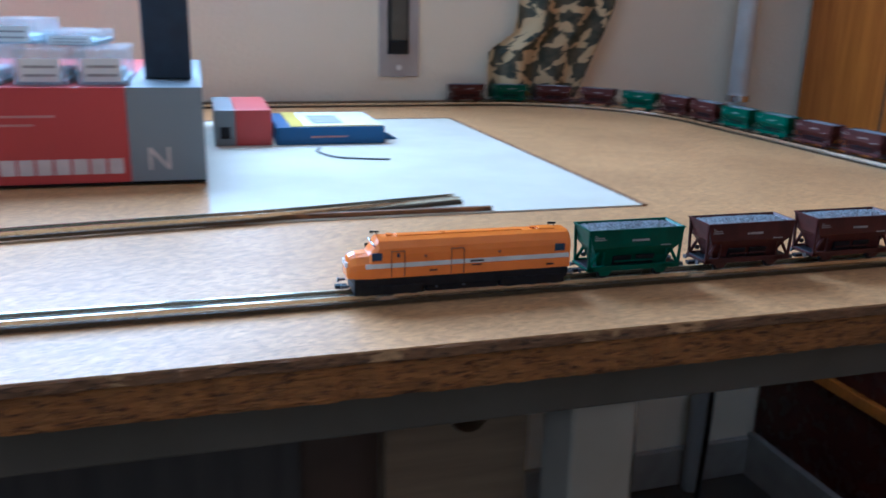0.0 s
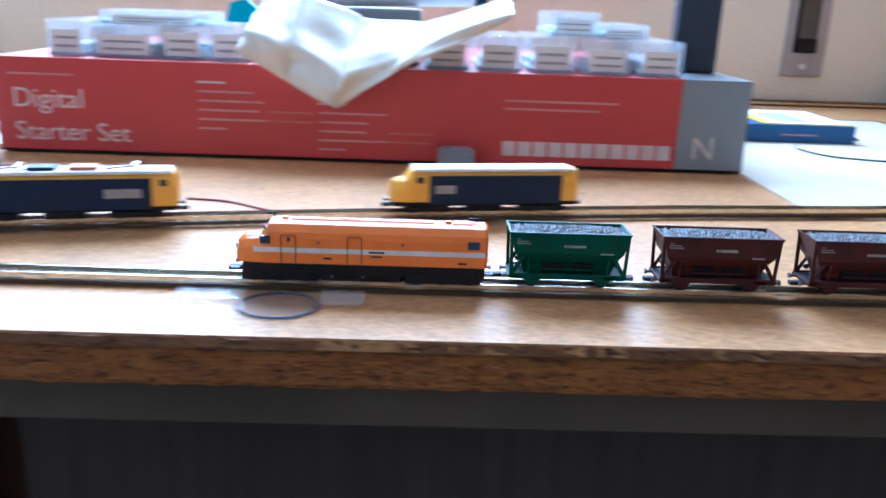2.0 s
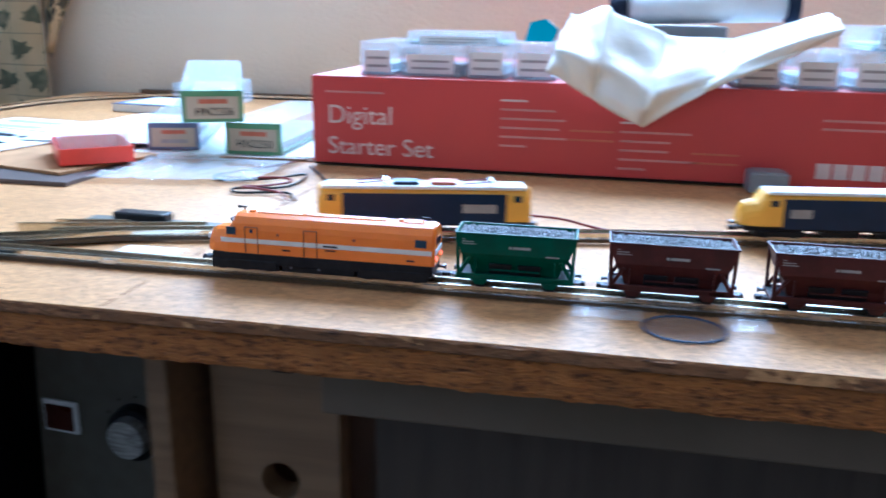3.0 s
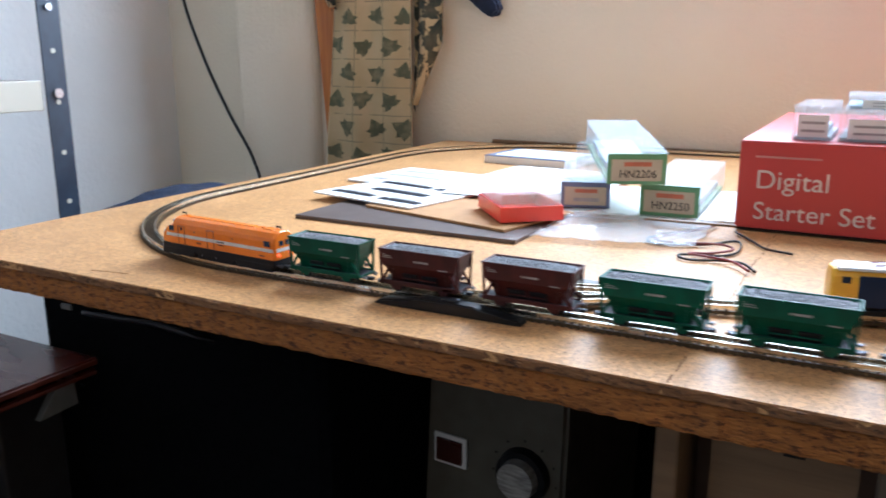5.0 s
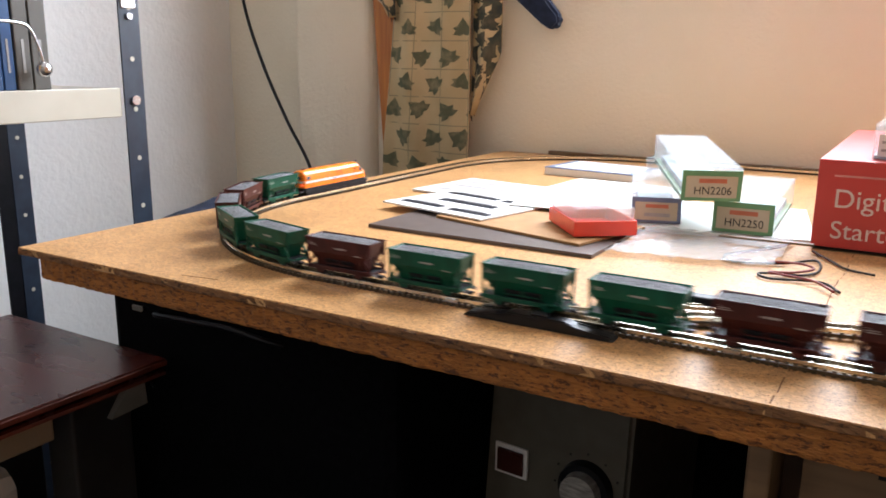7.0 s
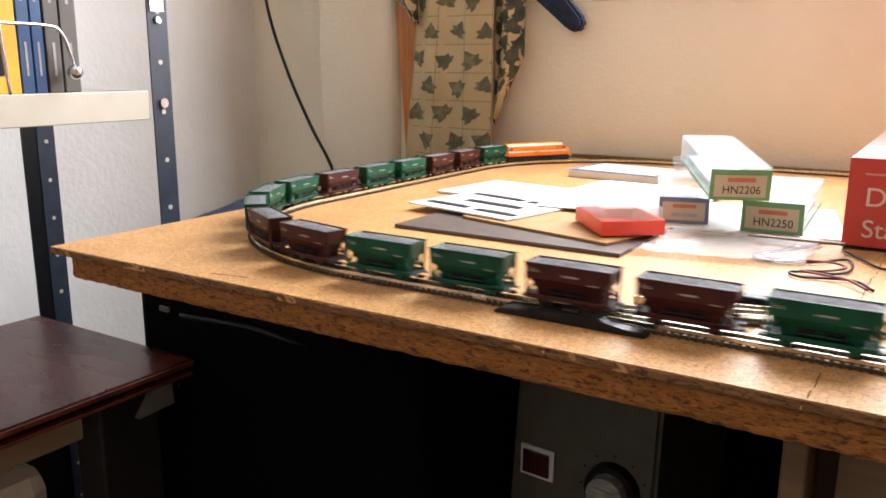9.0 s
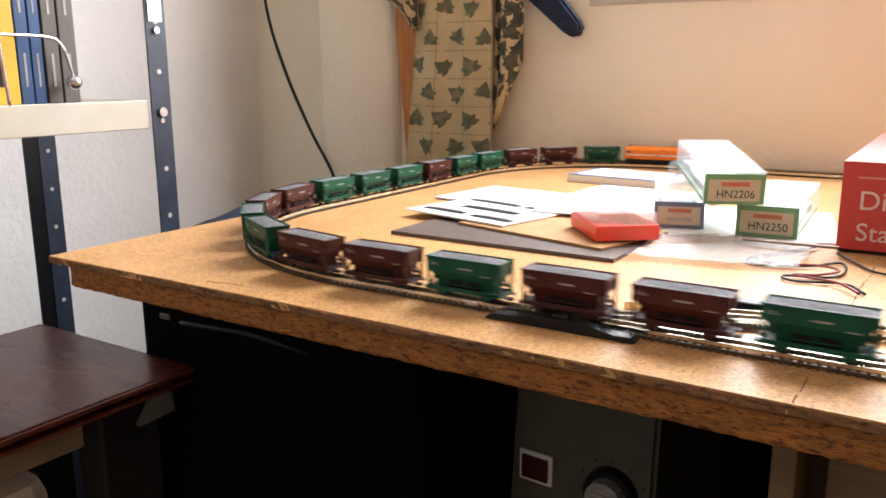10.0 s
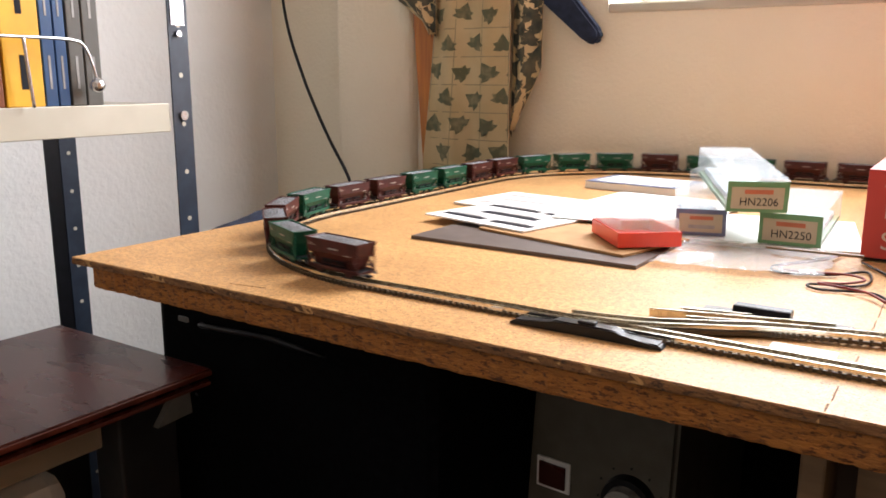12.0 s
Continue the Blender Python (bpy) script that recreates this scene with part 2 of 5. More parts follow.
M_CLEAR = mat("clear_plastic", (0.86, 0.91, 0.95), (0.78, 0.86, 0.92), rough=0.12, scale=30, alpha=0.20, spec=0.8)
M_FOAM = mat("blue_white_foam", (0.50, 0.57, 0.62), (0.42, 0.50, 0.55), rough=0.7, scale=60)
M_DISC = mat("smoky_clear_plastic", (0.22, 0.27, 0.36), (0.16, 0.20, 0.28), rough=0.08, scale=40, alpha=0.12, spec=0.8)
M_FILM = mat("thin_clear_plastic", (0.90, 0.92, 0.94), (0.84, 0.87, 0.90), rough=0.08, scale=30, alpha=0.24, spec=0.8)
M_GLINT = mat("shiny_clear_plastic", (0.88, 0.91, 0.95), (0.82, 0.86, 0.92), rough=0.06, scale=30, alpha=0.16, spec=1.0)
M_GREEN_CARD = mat("green_card", (0.15, 0.33, 0.15), rough=0.5, scale=40)
M_BLUE_CARD = mat("blue_grey_card", (0.16, 0.19, 0.30), rough=0.5, scale=40)
M_LABEL = mat("cream_label", (0.52, 0.45, 0.32), (0.47, 0.40, 0.28), rough=0.6, scale=60)
M_LABEL_RED = mat("orange_red_print", (0.55, 0.16, 0.08), rough=0.6, scale=60)
M_RED_PLASTIC = mat("red_plastic", (0.86, 0.075, 0.045), (0.80, 0.06, 0.038), rough=0.3, scale=40)
M_BLUE_BOX = mat("blue_card", (0.015, 0.10, 0.30), rough=0.4, scale=10)
M_YELLOW_CARD = mat("yellow_card", (0.75, 0.55, 0.05), rough=0.4, scale=10)
M_BROWN_CARD = mat("brown_card", (0.42, 0.22, 0.08), rough=0.7, scale=40)
M_DARK_FOLDER = mat("brown_grey_folder", (0.10, 0.075, 0.065), (0.085, 0.06, 0.05), rough=0.5, scale=30)
M_BAG = mat("white_bag", (0.80, 0.78, 0.72), (0.72, 0.69, 0.60), rough=0.35, scale=14, bump=0.4, bscale=90)
M_LOCO = mat("orange_loco_paint", (0.82, 0.215, 0.011), (0.77, 0.19, 0.008), rough=0.24, scale=70, spec=0.5)
M_TAIL_LAMP = mat("red_tail_lamp", (1.0, 0.10, 0.03), rough=0.3, scale=90, emit=3.0)
M_STRIPE = mat("silver_stripe", (0.76, 0.72, 0.66), rough=0.4, scale=90)
M_LOCO_LINE = mat("panel_line", (0.30, 0.075, 0.008), rough=0.5, scale=90)
M_GLASS_DARK = mat("dark_glass", (0.012, 0.03, 0.06), rough=0.08, scale=90, spec=0.8)
M_FRAME = mat("black_underframe", (0.006, 0.006, 0.009), (0.012, 0.012, 0.014), rough=0.5, spec=0.2, scale=300)
M_GREEN = mat("green_wagon", (0.003, 0.078, 0.042), (0.002, 0.056, 0.030), rough=0.45, spec=0.25, scale=160, rand=0.12)
M_MAROON = mat("maroon_wagon", (0.062, 0.012, 0.010), (0.042, 0.009, 0.008), rough=0.45, spec=0.25, scale=160, rand=0.12)
M_COAL = mat("grey_ballast_load", (0.34, 0.35, 0.37), (0.10, 0.10, 0.11), rough=0.6, scale=700, bump=0.8, bscale=1500)
M_TEXT = mat("wagon_lettering", (0.34, 0.32, 0.30), rough=0.6, scale=90)
M_BUFFER = mat("buffer_steel", (0.16, 0.16, 0.18), rough=0.3, metal=0.9, scale=300)
M_YELLOW = mat("yellow_loco_paint", (0.80, 0.42, 0.02), (0.74, 0.38, 0.015), rough=0.35, scale=70)
M_LOCO_BLUE = mat("dark_blue_loco_paint", (0.006, 0.020, 0.060), rough=0.35, spec=0.25, scale=70)
M_LOCO_ROOF = mat("pale_loco_roof", (0.78, 0.79, 0.78), rough=0.4, scale=70)
M_CLOTH = mat("curtain_cloth", (0.62, 0.47, 0.26), (0.54, 0.40, 0.21), rough=0.9, scale=18, bump=0.4, bscale=1200)
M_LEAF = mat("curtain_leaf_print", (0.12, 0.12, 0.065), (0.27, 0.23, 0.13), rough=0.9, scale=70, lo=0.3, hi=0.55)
# leaf print darkened to carry the shade of the bunched cloth
M_LEAF_SHADED = mat("curtain_shaded_print", (0.032, 0.038, 0.028), (0.12, 0.105, 0.065), rough=0.9, scale=60)
M_LINE = mat("curtain_line_print", (0.36, 0.30, 0.17), rough=0.9, scale=70)
M_WIRE_RED = mat("red_wire", (0.20, 0.02, 0.02), rough=0.4, scale=90)
M_BOOK_YELLOW = mat("yellow_book", (0.80, 0.42, 0.02), rough=0.45, scale=20)
M_BOOK_BLUE = mat("blue_book", (0.012, 0.06, 0.17), rough=0.45, scale=20)
M_BOOK_GREY = mat("grey_book", (0.085, 0.075, 0.06), rough=0.5, scale=20)
M_BOOK_BROWN = mat("brown_book", (0.22, 0.06, 0.015), rough=0.5, scale=20)
M_TEAL = mat("teal_plastic", (0.05, 0.42, 0.50), rough=0.3, scale=20)

# ---- the room ----
TX0, TX1, TY1 = -0.510, 1.185, 0.806
FLOOR = -0.70
WY = 0.812
LX, RX, BY, CZ = -1.085, 1.545, -1.6, 1.75
# the far wall and the table's back run slightly away from the front edge
LEAN = math.atan2(0.040, 1.55)
TURNED = Matrix.Translation((-0.72, WY, 0)) @ Matrix.Rotation(LEAN, 4, "Z") @ Matrix.Translation((0.72, -WY, 0))


def back_line(x, y=0.0):
    """The y of a line that lies y before the far wall."""
    return WY - y + (x + 0.72) * math.tan(LEAN)


def along_wall(ob):
    ob.matrix_basis = TURNED @ ob.matrix_basis
    return ob



single("floor", box(LX - 0.2, RX + 0.2, BY - 0.2, WY + 0.33, FLOOR - 0.1, FLOOR), M_FLOOR, "grey brown tiled floor under the table", "floor", "structure")
single("ceiling", box(LX - 0.2, RX + 0.2, BY - 0.2, WY + 0.33, CZ, CZ + 0.1), M_CEIL, "plain off-white ceiling", "ceiling", "structure")


def wall_with_hole(name, label):
    """The far wall, with the window's opening through it."""
    root = tagged(new(name), label, "wall", "", "structure")
    x0, x1, z0, z1 = -0.415, 0.72, 0.232, 1.40
    part("wall_panel", box(LX - 0.1, x0, WY, WY + 0.25, FLOOR, CZ), M_WALL, root)
    part("wall_panel", box(x1, RX + 0.1, WY, WY + 0.25, FLOOR, CZ), M_WALL, root)
    part("wall_panel", box(x0, x1, WY, WY + 0.25, FLOOR, z0), M_WALL, root)
    part("wall_panel", box(x0, x1, WY, WY + 0.25, z1, CZ), M_WALL, root)
    return root


along_wall(wall_with_hole("wall_north", "cream painted plaster wall with a window opening"))
# the opening in this wall is made up for the added fill lamp
root = tagged(new("wall_west"), "rough white plaster side wall with an added lamp opening", "wall", "", "structure")
for y0, y1, z0, z1 in ((-0.80, back_line(LX), FLOOR, CZ), (BY, -1.40, FLOOR, CZ), (-1.40, -0.80, FLOOR, 0.28), (-1.40, -0.80, 1.22, CZ)):
    part("wall_panel", box(LX - 0.2, LX, y0, y1, z0, z1), M_WALL_COOL, root)
single("wall_east", box(RX, RX + 0.2, BY, back_line(RX), FLOOR, CZ), M_WALL, "cream plaster side wall behind the wardrobe", "wall", "structure")
# unseen wall closes the room; its tan tone limits bounced light
single("wall_south", box(LX, RX, BY - 0.2, BY, FLOOR, CZ), M_WALL_UNSEEN, "unseen wall behind the viewer, tan to cut bounced light", "wall", "structure")
bm = bmesh.new()
pil = [(-0.890, WY - 0.0005), (-0.890, 0.7720), (-0.8885, 0.7665), (-0.884, 0.7640)] + [(-0.884 + 0.132 * math.sin(math.pi / 2 * k / 14), WY - 0.0005 - 0.0475 * math.cos(math.pi / 2 * k / 14)) for k in range(1, 15)]
lo = [bm.verts.new((x, y, FLOOR)) for x, y in pil]
hi = [bm.verts.new((x, y, CZ)) for x, y in pil]
for k in range(len(pil)):
    bm.faces.new((lo[k - 1], lo[k], hi[k], hi[k - 1]))
bm.faces.new(lo)
bm.faces.new(hi[::-1])
along_wall(single("pilaster", bm, M_WALL, "cream plaster pilaster with a crisp corner and a rounded face", "pilaster", "structure", smooth=False))
along_wall(single("baseboard", box(LX, RX, WY - 0.014, WY - 0.0005, FLOOR, FLOOR + 0.075, 0.003), M_SKIRT, "grey tiled skirting along the wall", "skirting", "structure"))


def window():
    root = tagged(along_wall(new("window_1")), "white framed window above the table", "window", "", "structure")
    x0, x1, z0, z1 = -0.415, 0.72, 0.232, 1.40
    y = WY + 0.15
    for a in ((x0, x1, z0, z0 + 0.05), (x0, x1, z1 - 0.05, z1), (x0, x0 + 0.05, z0 + 0.05, z1 - 0.05), (x1 - 0.05, x1, z0 + 0.05, z1 - 0.05), (0.12, 0.19, z0 + 0.05, z1 - 0.05)):
        part("window_frame", box(a[0], a[1], y, y + 0.05, a[2], a[3], 0.004), M_WHITE, root)
    for a, b in ((x0 + 0.05, 0.12), (0.19, x1 - 0.05)):
        p = part("pane", box(a, b, y + 0.02, y + 0.024, z0 + 0.05, z1 - 0.05), M_CLEAR, root)
        p.visible_shadow = False
    part("window_sill", box(x0 + 0.001, x1 - 0.001, WY - 0.004, y - 0.001, z0 - 0.002, z0 + 0.012, 0.003), M_CREAM_METAL, root)


window()


def wardrobe():
    root = thing("wardrobe", "orange varnished wooden wardrobe standing against the wall", "wardrobe")
    x, yb = RX - 0.03, back_line(RX) - 0.010
    part("side_panel", box(x, RX - 0.004, 0.24, yb, -0.12, 1.5, 0.002), M_ORANGE_WOOD, root)
    part("stile", box(x - 0.006, x, 0.60, 0.675, -0.12, 1.5, 0.002), M_ORANGE_WOOD, root)
    part("stile_shadow_gap", box(x - 0.0015, x, 0.676, 0.684, -0.12, 1.5), M_DARK_GAP, root)
    for y in (0.24, -0.32):
        part("door", box(x - 0.02, x, y - 0.54, y - 0.005, -0.12, 1.5, 0.003), M_ORANGE_WOOD, root)
    # below table height the wardrobe's shade is painted as darker wood
    part("shaded_lower_panel", box(x + 0.008, RX - 0.004, -0.86, yb, FLOOR + 0.085, -0.121), M_MAHOGANY, root, "lower panel coloured dark red brown for its shade")
    part("rail", box(x - 0.004, x + 0.008, -0.86, yb - 0.10, -0.448, -0.428, 0.002), M_ORANGE_WOOD, root)
    part("plinth", box(x - 0.006, RX - 0.004, -0.86, yb, FLOOR, FLOOR + 0.085), M_SKIRT, root)


wardrobe()


def pipe():
    root = thing("heating_pipe", "white painted heating pipe rising beside the wall", "pipe")
    part("pipe_run", cyl((1.379, 0.838, FLOOR), (1.379, 0.838, CZ), 0.0150, n=24), M_WHITE, root, smooth=True)
    part("collar", cyl((1.379, 0.838, 0.002), (1.379, 0.838, 0.012), 0.019, n=24), M_STEEL, root)


pipe()

# ---- the table ----
def table():
    root = thing("layout_table", "chipboard layout table with a rough sawn front edge", "table")
    part("top_sheet", plate([(TX0, 0.0), (TX1, 0.0), (TX1, back_line(TX1, 0.006)), (TX0, back_line(TX0, 0.006))], -0.005, 0.0), M_BOARD, root, "tan chipboard top with dark flecks")
    # ragged sawn edge: many small steps along the front
    rng = random.Random(4)
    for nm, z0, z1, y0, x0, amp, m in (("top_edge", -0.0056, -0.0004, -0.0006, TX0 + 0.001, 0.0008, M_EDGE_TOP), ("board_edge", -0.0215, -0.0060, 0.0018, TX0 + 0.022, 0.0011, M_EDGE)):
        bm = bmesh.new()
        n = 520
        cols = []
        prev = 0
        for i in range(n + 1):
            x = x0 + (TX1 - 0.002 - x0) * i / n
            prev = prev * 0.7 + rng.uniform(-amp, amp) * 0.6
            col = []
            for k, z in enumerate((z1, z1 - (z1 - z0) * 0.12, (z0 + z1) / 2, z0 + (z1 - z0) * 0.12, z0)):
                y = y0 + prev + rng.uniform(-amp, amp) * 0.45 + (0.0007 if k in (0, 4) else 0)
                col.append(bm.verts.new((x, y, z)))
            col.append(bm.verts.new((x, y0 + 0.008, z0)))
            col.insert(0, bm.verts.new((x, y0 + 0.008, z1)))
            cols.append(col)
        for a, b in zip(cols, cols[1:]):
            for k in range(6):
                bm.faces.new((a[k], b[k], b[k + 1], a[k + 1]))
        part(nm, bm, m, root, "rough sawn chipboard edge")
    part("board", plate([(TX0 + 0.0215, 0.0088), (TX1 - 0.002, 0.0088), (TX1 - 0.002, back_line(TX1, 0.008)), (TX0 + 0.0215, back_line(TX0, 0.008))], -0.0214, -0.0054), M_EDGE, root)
    along_wall(part("back_batten", box(-0.43, 1.15, TY1 - 0.010, TY1, 0.0003, 0.006, 0.001), M_LIGHT_WOOD, root, "thin wooden batten along the back"))
    bm = bmesh.new()
    y, x = 0.002, 0.0262
    while y < 0.32:
        n = y + rng.uniform(0.003, 0.012)
        if rng.random() < 0.72:
            box(x - rng.uniform(0.0003, 0.0006), x + 0.0004, y, n, 0.00005, 0.00025, bm=bm)
        x += rng.uniform(-0.0004, 0.0007)
        y = n
    tagged(part("board_seam", bm, M_EDGE_TOP, root, "dark crumbling joint across the board"), kind="stuff")
    bm = bmesh.new()
    for k in range(9):
        box(-0.345 + 0.0032 * k, -0.3420 + 0.0032 * k, 0.0105 + 0.0006 * k + rng.uniform(-0.0004, 0.0004), 0.0111 + 0.0006 * k, 0.00005, 0.00025, bm=bm)
    part("crack", bm, M_EDGE_TOP, root)
    for x, y in ((0.746, 0.058), (1.13, 0.05), (1.13, 0.75), (-0.42, 0.75)):
        part("leg", box(x - 0.018, x + 0.018, y - 0.018, y + 0.018, FLOOR, -0.0218, 0.002), M_CREAM, root)


table()


def desk():
    """The old desk below the board: an apron and two pedestals with finger holes."""
    root = thing("old_desk", "cream and light wood desk with round finger holes", "desk")
    # cream apron, its colour darkened for the board's shade
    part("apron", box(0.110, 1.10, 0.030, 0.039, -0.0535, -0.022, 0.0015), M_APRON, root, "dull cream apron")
    part("slot_mark", box(0.070, 0.080, 0.0715, 0.0725, -0.056, -0.053), M_BLACK, root)
    # carcass coloured as the shade seen between the doors
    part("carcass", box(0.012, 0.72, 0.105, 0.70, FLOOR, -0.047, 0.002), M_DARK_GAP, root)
    # panel colour includes the shade below the board
    part("middle_panel", box(0.118, 0.60, 0.088, 0.104, FLOOR + 0.05, -0.047, 0.002), M_SHADED_WOOD, root)
    for x0, x1, hx in ((0.036, 0.104, 0.0715), (0.640, 0.718, 0.685)):
        bm = bmesh.new()
        ring, outer = [], []
        zc, r = -0.118 if x0 < 0.3 else -0.0725, 0.0105
        n = 24
        z0, z1 = FLOOR + 0.05, -0.024
        for y in (0.072, 0.088):
            ring.append([bm.verts.new((hx + r * math.cos(2 * math.pi * k / n), y, zc + r * math.sin(2 * math.pi * k / n))) for k in range(n)])
            sq = []
            for k in range(n):
                c, s_ = math.cos(2 * math.pi * k / n), math.sin(2 * math.pi * k / n)
                t = 1 / max(abs(c), abs(s_))
                sx = (x1 - hx if c > 0 else hx - x0) * abs(c) * t
                sz = (z1 - zc if s_ > 0 else zc - z0) * abs(s_) * t
                sq.append(bm.verts.new((hx + math.copysign(sx, c), y, zc + math.copysign(sz, s_))))
            outer.append(sq)
        for k in range(n):
            bm.faces.new((ring[0][k - 1], ring[0][k], outer[0][k], outer[0][k - 1]))
            bm.faces.new((ring[1][k], ring[1][k - 1], outer[1][k - 1], outer[1][k]))
            bm.faces.new((ring[0][k], ring[0][k - 1], ring[1][k - 1], ring[1][k]))
            bm.faces.new((outer[0][k - 1], outer[0][k], outer[1][k], outer[1][k - 1]))
        part("door", bm, M_LIGHT_WOOD, root, "light wood door with a round finger hole")
    part("side_panel", box(0.012, 0.024, 0.05, 0.104, FLOOR, -0.024, 0.0015), M_LIGHT_WOOD, root)


desk()
single("pale_sheet", box(0.562, 0.852, 0.205, 0.678, 0.0, 0.0012), M_SHEET, "pale grey-white board sheet lying on the table", "sheet")
single("sheet_border", box(0.8522, 0.8562, 0.205, 0.682, 0.0, 0.0015), M_EDGE_TOP, "thin dark border strip beside the pale sheet", "strip")
single("sheet_border", box(0.50, 0.852, 0.6782, 0.6822, 0.0, 0.0015), M_EDGE_TOP, "thin dark border strip behind the pale sheet", "strip")

# ---- the railway ----
YF, YB, XL, XR, RAD = 0.055, 0.797, -0.470, 1.155, 0.21
YR = 0.826
SLANT = math.atan2(YR - YB, XR - XL - 2 * RAD)
NX, NY = -math.sin(SLANT), math.cos(SLANT)
BACK = math.hypot(XR - XL - 2 * RAD, YR - YB)
SEGS = [("line", (0.0, YF), (-1, 0), -XL - RAD), ("arc", (XL + RAD, YF + RAD), -90, math.pi / 2), ("line", (XL, YF + RAD), (0, 1), YB - YF - 2 * RAD),
        ("arc", (XL + RAD, YB - RAD), 180, math.pi / 2 - SLANT), ("line", (XL + RAD + RAD * NX, YB - RAD + RAD * NY), (NY, -NX), BACK),
        ("arc", (XR - RAD, YR - RAD), 90 + math.degrees(SLANT), math.pi / 2 + SLANT),
        ("line", (XR, YR - RAD), (0, -1), YR - YF - 2 * RAD), ("arc", (XR - RAD, YF + RAD), 0, math.pi / 2), ("line", (XR - RAD, YF), (-1, 0), XR - RAD)]
LOOP = sum(g[3] if g[0] == "line" else g[3] * RAD for g in SEGS)


def on_track(s):
    """The place and heading on the oval, s metres from x = 0 on the front straight, running left first."""
    s %= LOOP
    for g in SEGS:
        n = g[3] if g[0] == "line" else g[3] * RAD
        if s <= n:
            if g[0] == "line":
                return Vector((g[1][0] + g[2][0] * s, g[1][1] + g[2][1] * s, 0)), math.atan2(g[2][1], g[2][0])
            a = radians(g[2]) - s / RAD
            return Vector((g[1][0] + RAD * math.cos(a), g[1][1] + RAD * math.sin(a), 0)), a - math.pi / 2
        s -= n
    return Vector((0, YF, 0)), math.pi


def siding(s):
    """The siding: leaves the turnout and bends slightly to the back."""
    K = [(-0.150, 0.0552), (-0.085, 0.066), (-0.045, 0.083), (0.013, 0.106), (0.238, 0.157), (0.459, 0.195), (0.600, 0.212), (0.726, 0.236)]
    s = max(0.0, min(1.0, s)) * (len(K) - 1)
    i = min(int(s), len(K) - 2)
    P = [Vector(K[max(0, min(len(K) - 1, j))]) for j in (i - 1, i, i + 1, i + 2)]
    t = s - i
    q = 0.5 * (2 * P[1] + (P[2] - P[0]) * t + (2 * P[0] - 5 * P[1] + 4 * P[2] - P[3]) * t * t + (3 * P[1] - P[0] - 3 * P[2] + P[3]) * t ** 3)
    d = 0.5 * ((P[2] - P[0]) + 2 * (2 * P[0] - 5 * P[1] + 4 * P[2] - P[3]) * t + 3 * (3 * P[1] - P[0] - 3 * P[2] + P[3]) * t * t)
    return Vector((q.x, q.y, 0)), math.atan2(d.y, d.x)


def rail(curve, values, side, z, closed=False, bm=None):
    bm = bm or bmesh.new()
    prof = [(-0.0007, 0.0024), (-0.0007, 0.0029), (-0.0003, 0.0032), (-0.0003, 0.0042), (-0.0006, 0.0044), (-0.0006, 0.0050), (0.0006, 0.0050), (0.0006, 0.0044), (0.0003, 0.0042), (0.0003, 0.0032), (0.0007, 0.0029), (0.0007, 0.0024)]
    rings = []
    for s in values:
        p, a = curve(s)
        nrm = Vector((-math.sin(a), math.cos(a), 0))
        rings.append([bm.verts.new(p + nrm * (side + u) + Vector((0, 0, w + z))) for u, w in prof])
    pairs = list(zip(rings, rings[1:])) + ([(rings[-1], rings[0])] if closed else [])
    for a, b in pairs:
        for k in range(len(prof)):
            bm.faces.new((a[k - 1], a[k], b[k], b[k - 1]))
    return bm


def strip(curve, values, side, z, closed=False):
    """The plastic web that joins the sleepers below a rail."""
    bm = bmesh.new()
    rings = []
    for s in values:
        p, a = curve(s)
        nrm = Vector((-math.sin(a), math.cos(a), 0))
        rings.append([bm.verts.new(p + nrm * (side + u) + Vector((0, 0, w + z))) for u, w in ((-0.0015, 0.0002), (-0.0015, 0.0019), (0.0015, 0.0019), (0.0015, 0.0002))])
    for a, b in list(zip(rings, rings[1:])) + ([(rings[-1], rings[0])] if closed else []):
        for k in range(4):
            bm.faces.new((a[k - 1], a[k], b[k], b[k - 1]))
    return bm


def sleeper_mesh():
    bm = box(-0.0010, 0.0010, -0.0070, 0.0070, 0.0, 0.0022)
    for y in (-0.0045, 0.0045):
        box(-0.0008, 0.0008, y - 0.0012, y + 0.0012, 0.0022, 0.0028, bm=bm)
    me = bpy.data.meshes.new("sleeper")
    bmesh.ops.recalc_face_normals(bm, faces=bm.faces)
    bm.to_mesh(me)
    bm.free()
    me.materials.append(M_SLEEPER)
    return me


SLEEPER = sleeper_mesh()


def add_joined(bm, m):
    for p0 in ((-0.0010, 0.0010, -0.0070, 0.0070, 0.0, 0.0022),):
        b = box(*p0)
        b.transform(m)
        me = bpy.data.meshes.new("tmp")
        b.to_mesh(me)
        b.free()
        bm.from_mesh(me)
        bpy.data.meshes.remove(me)


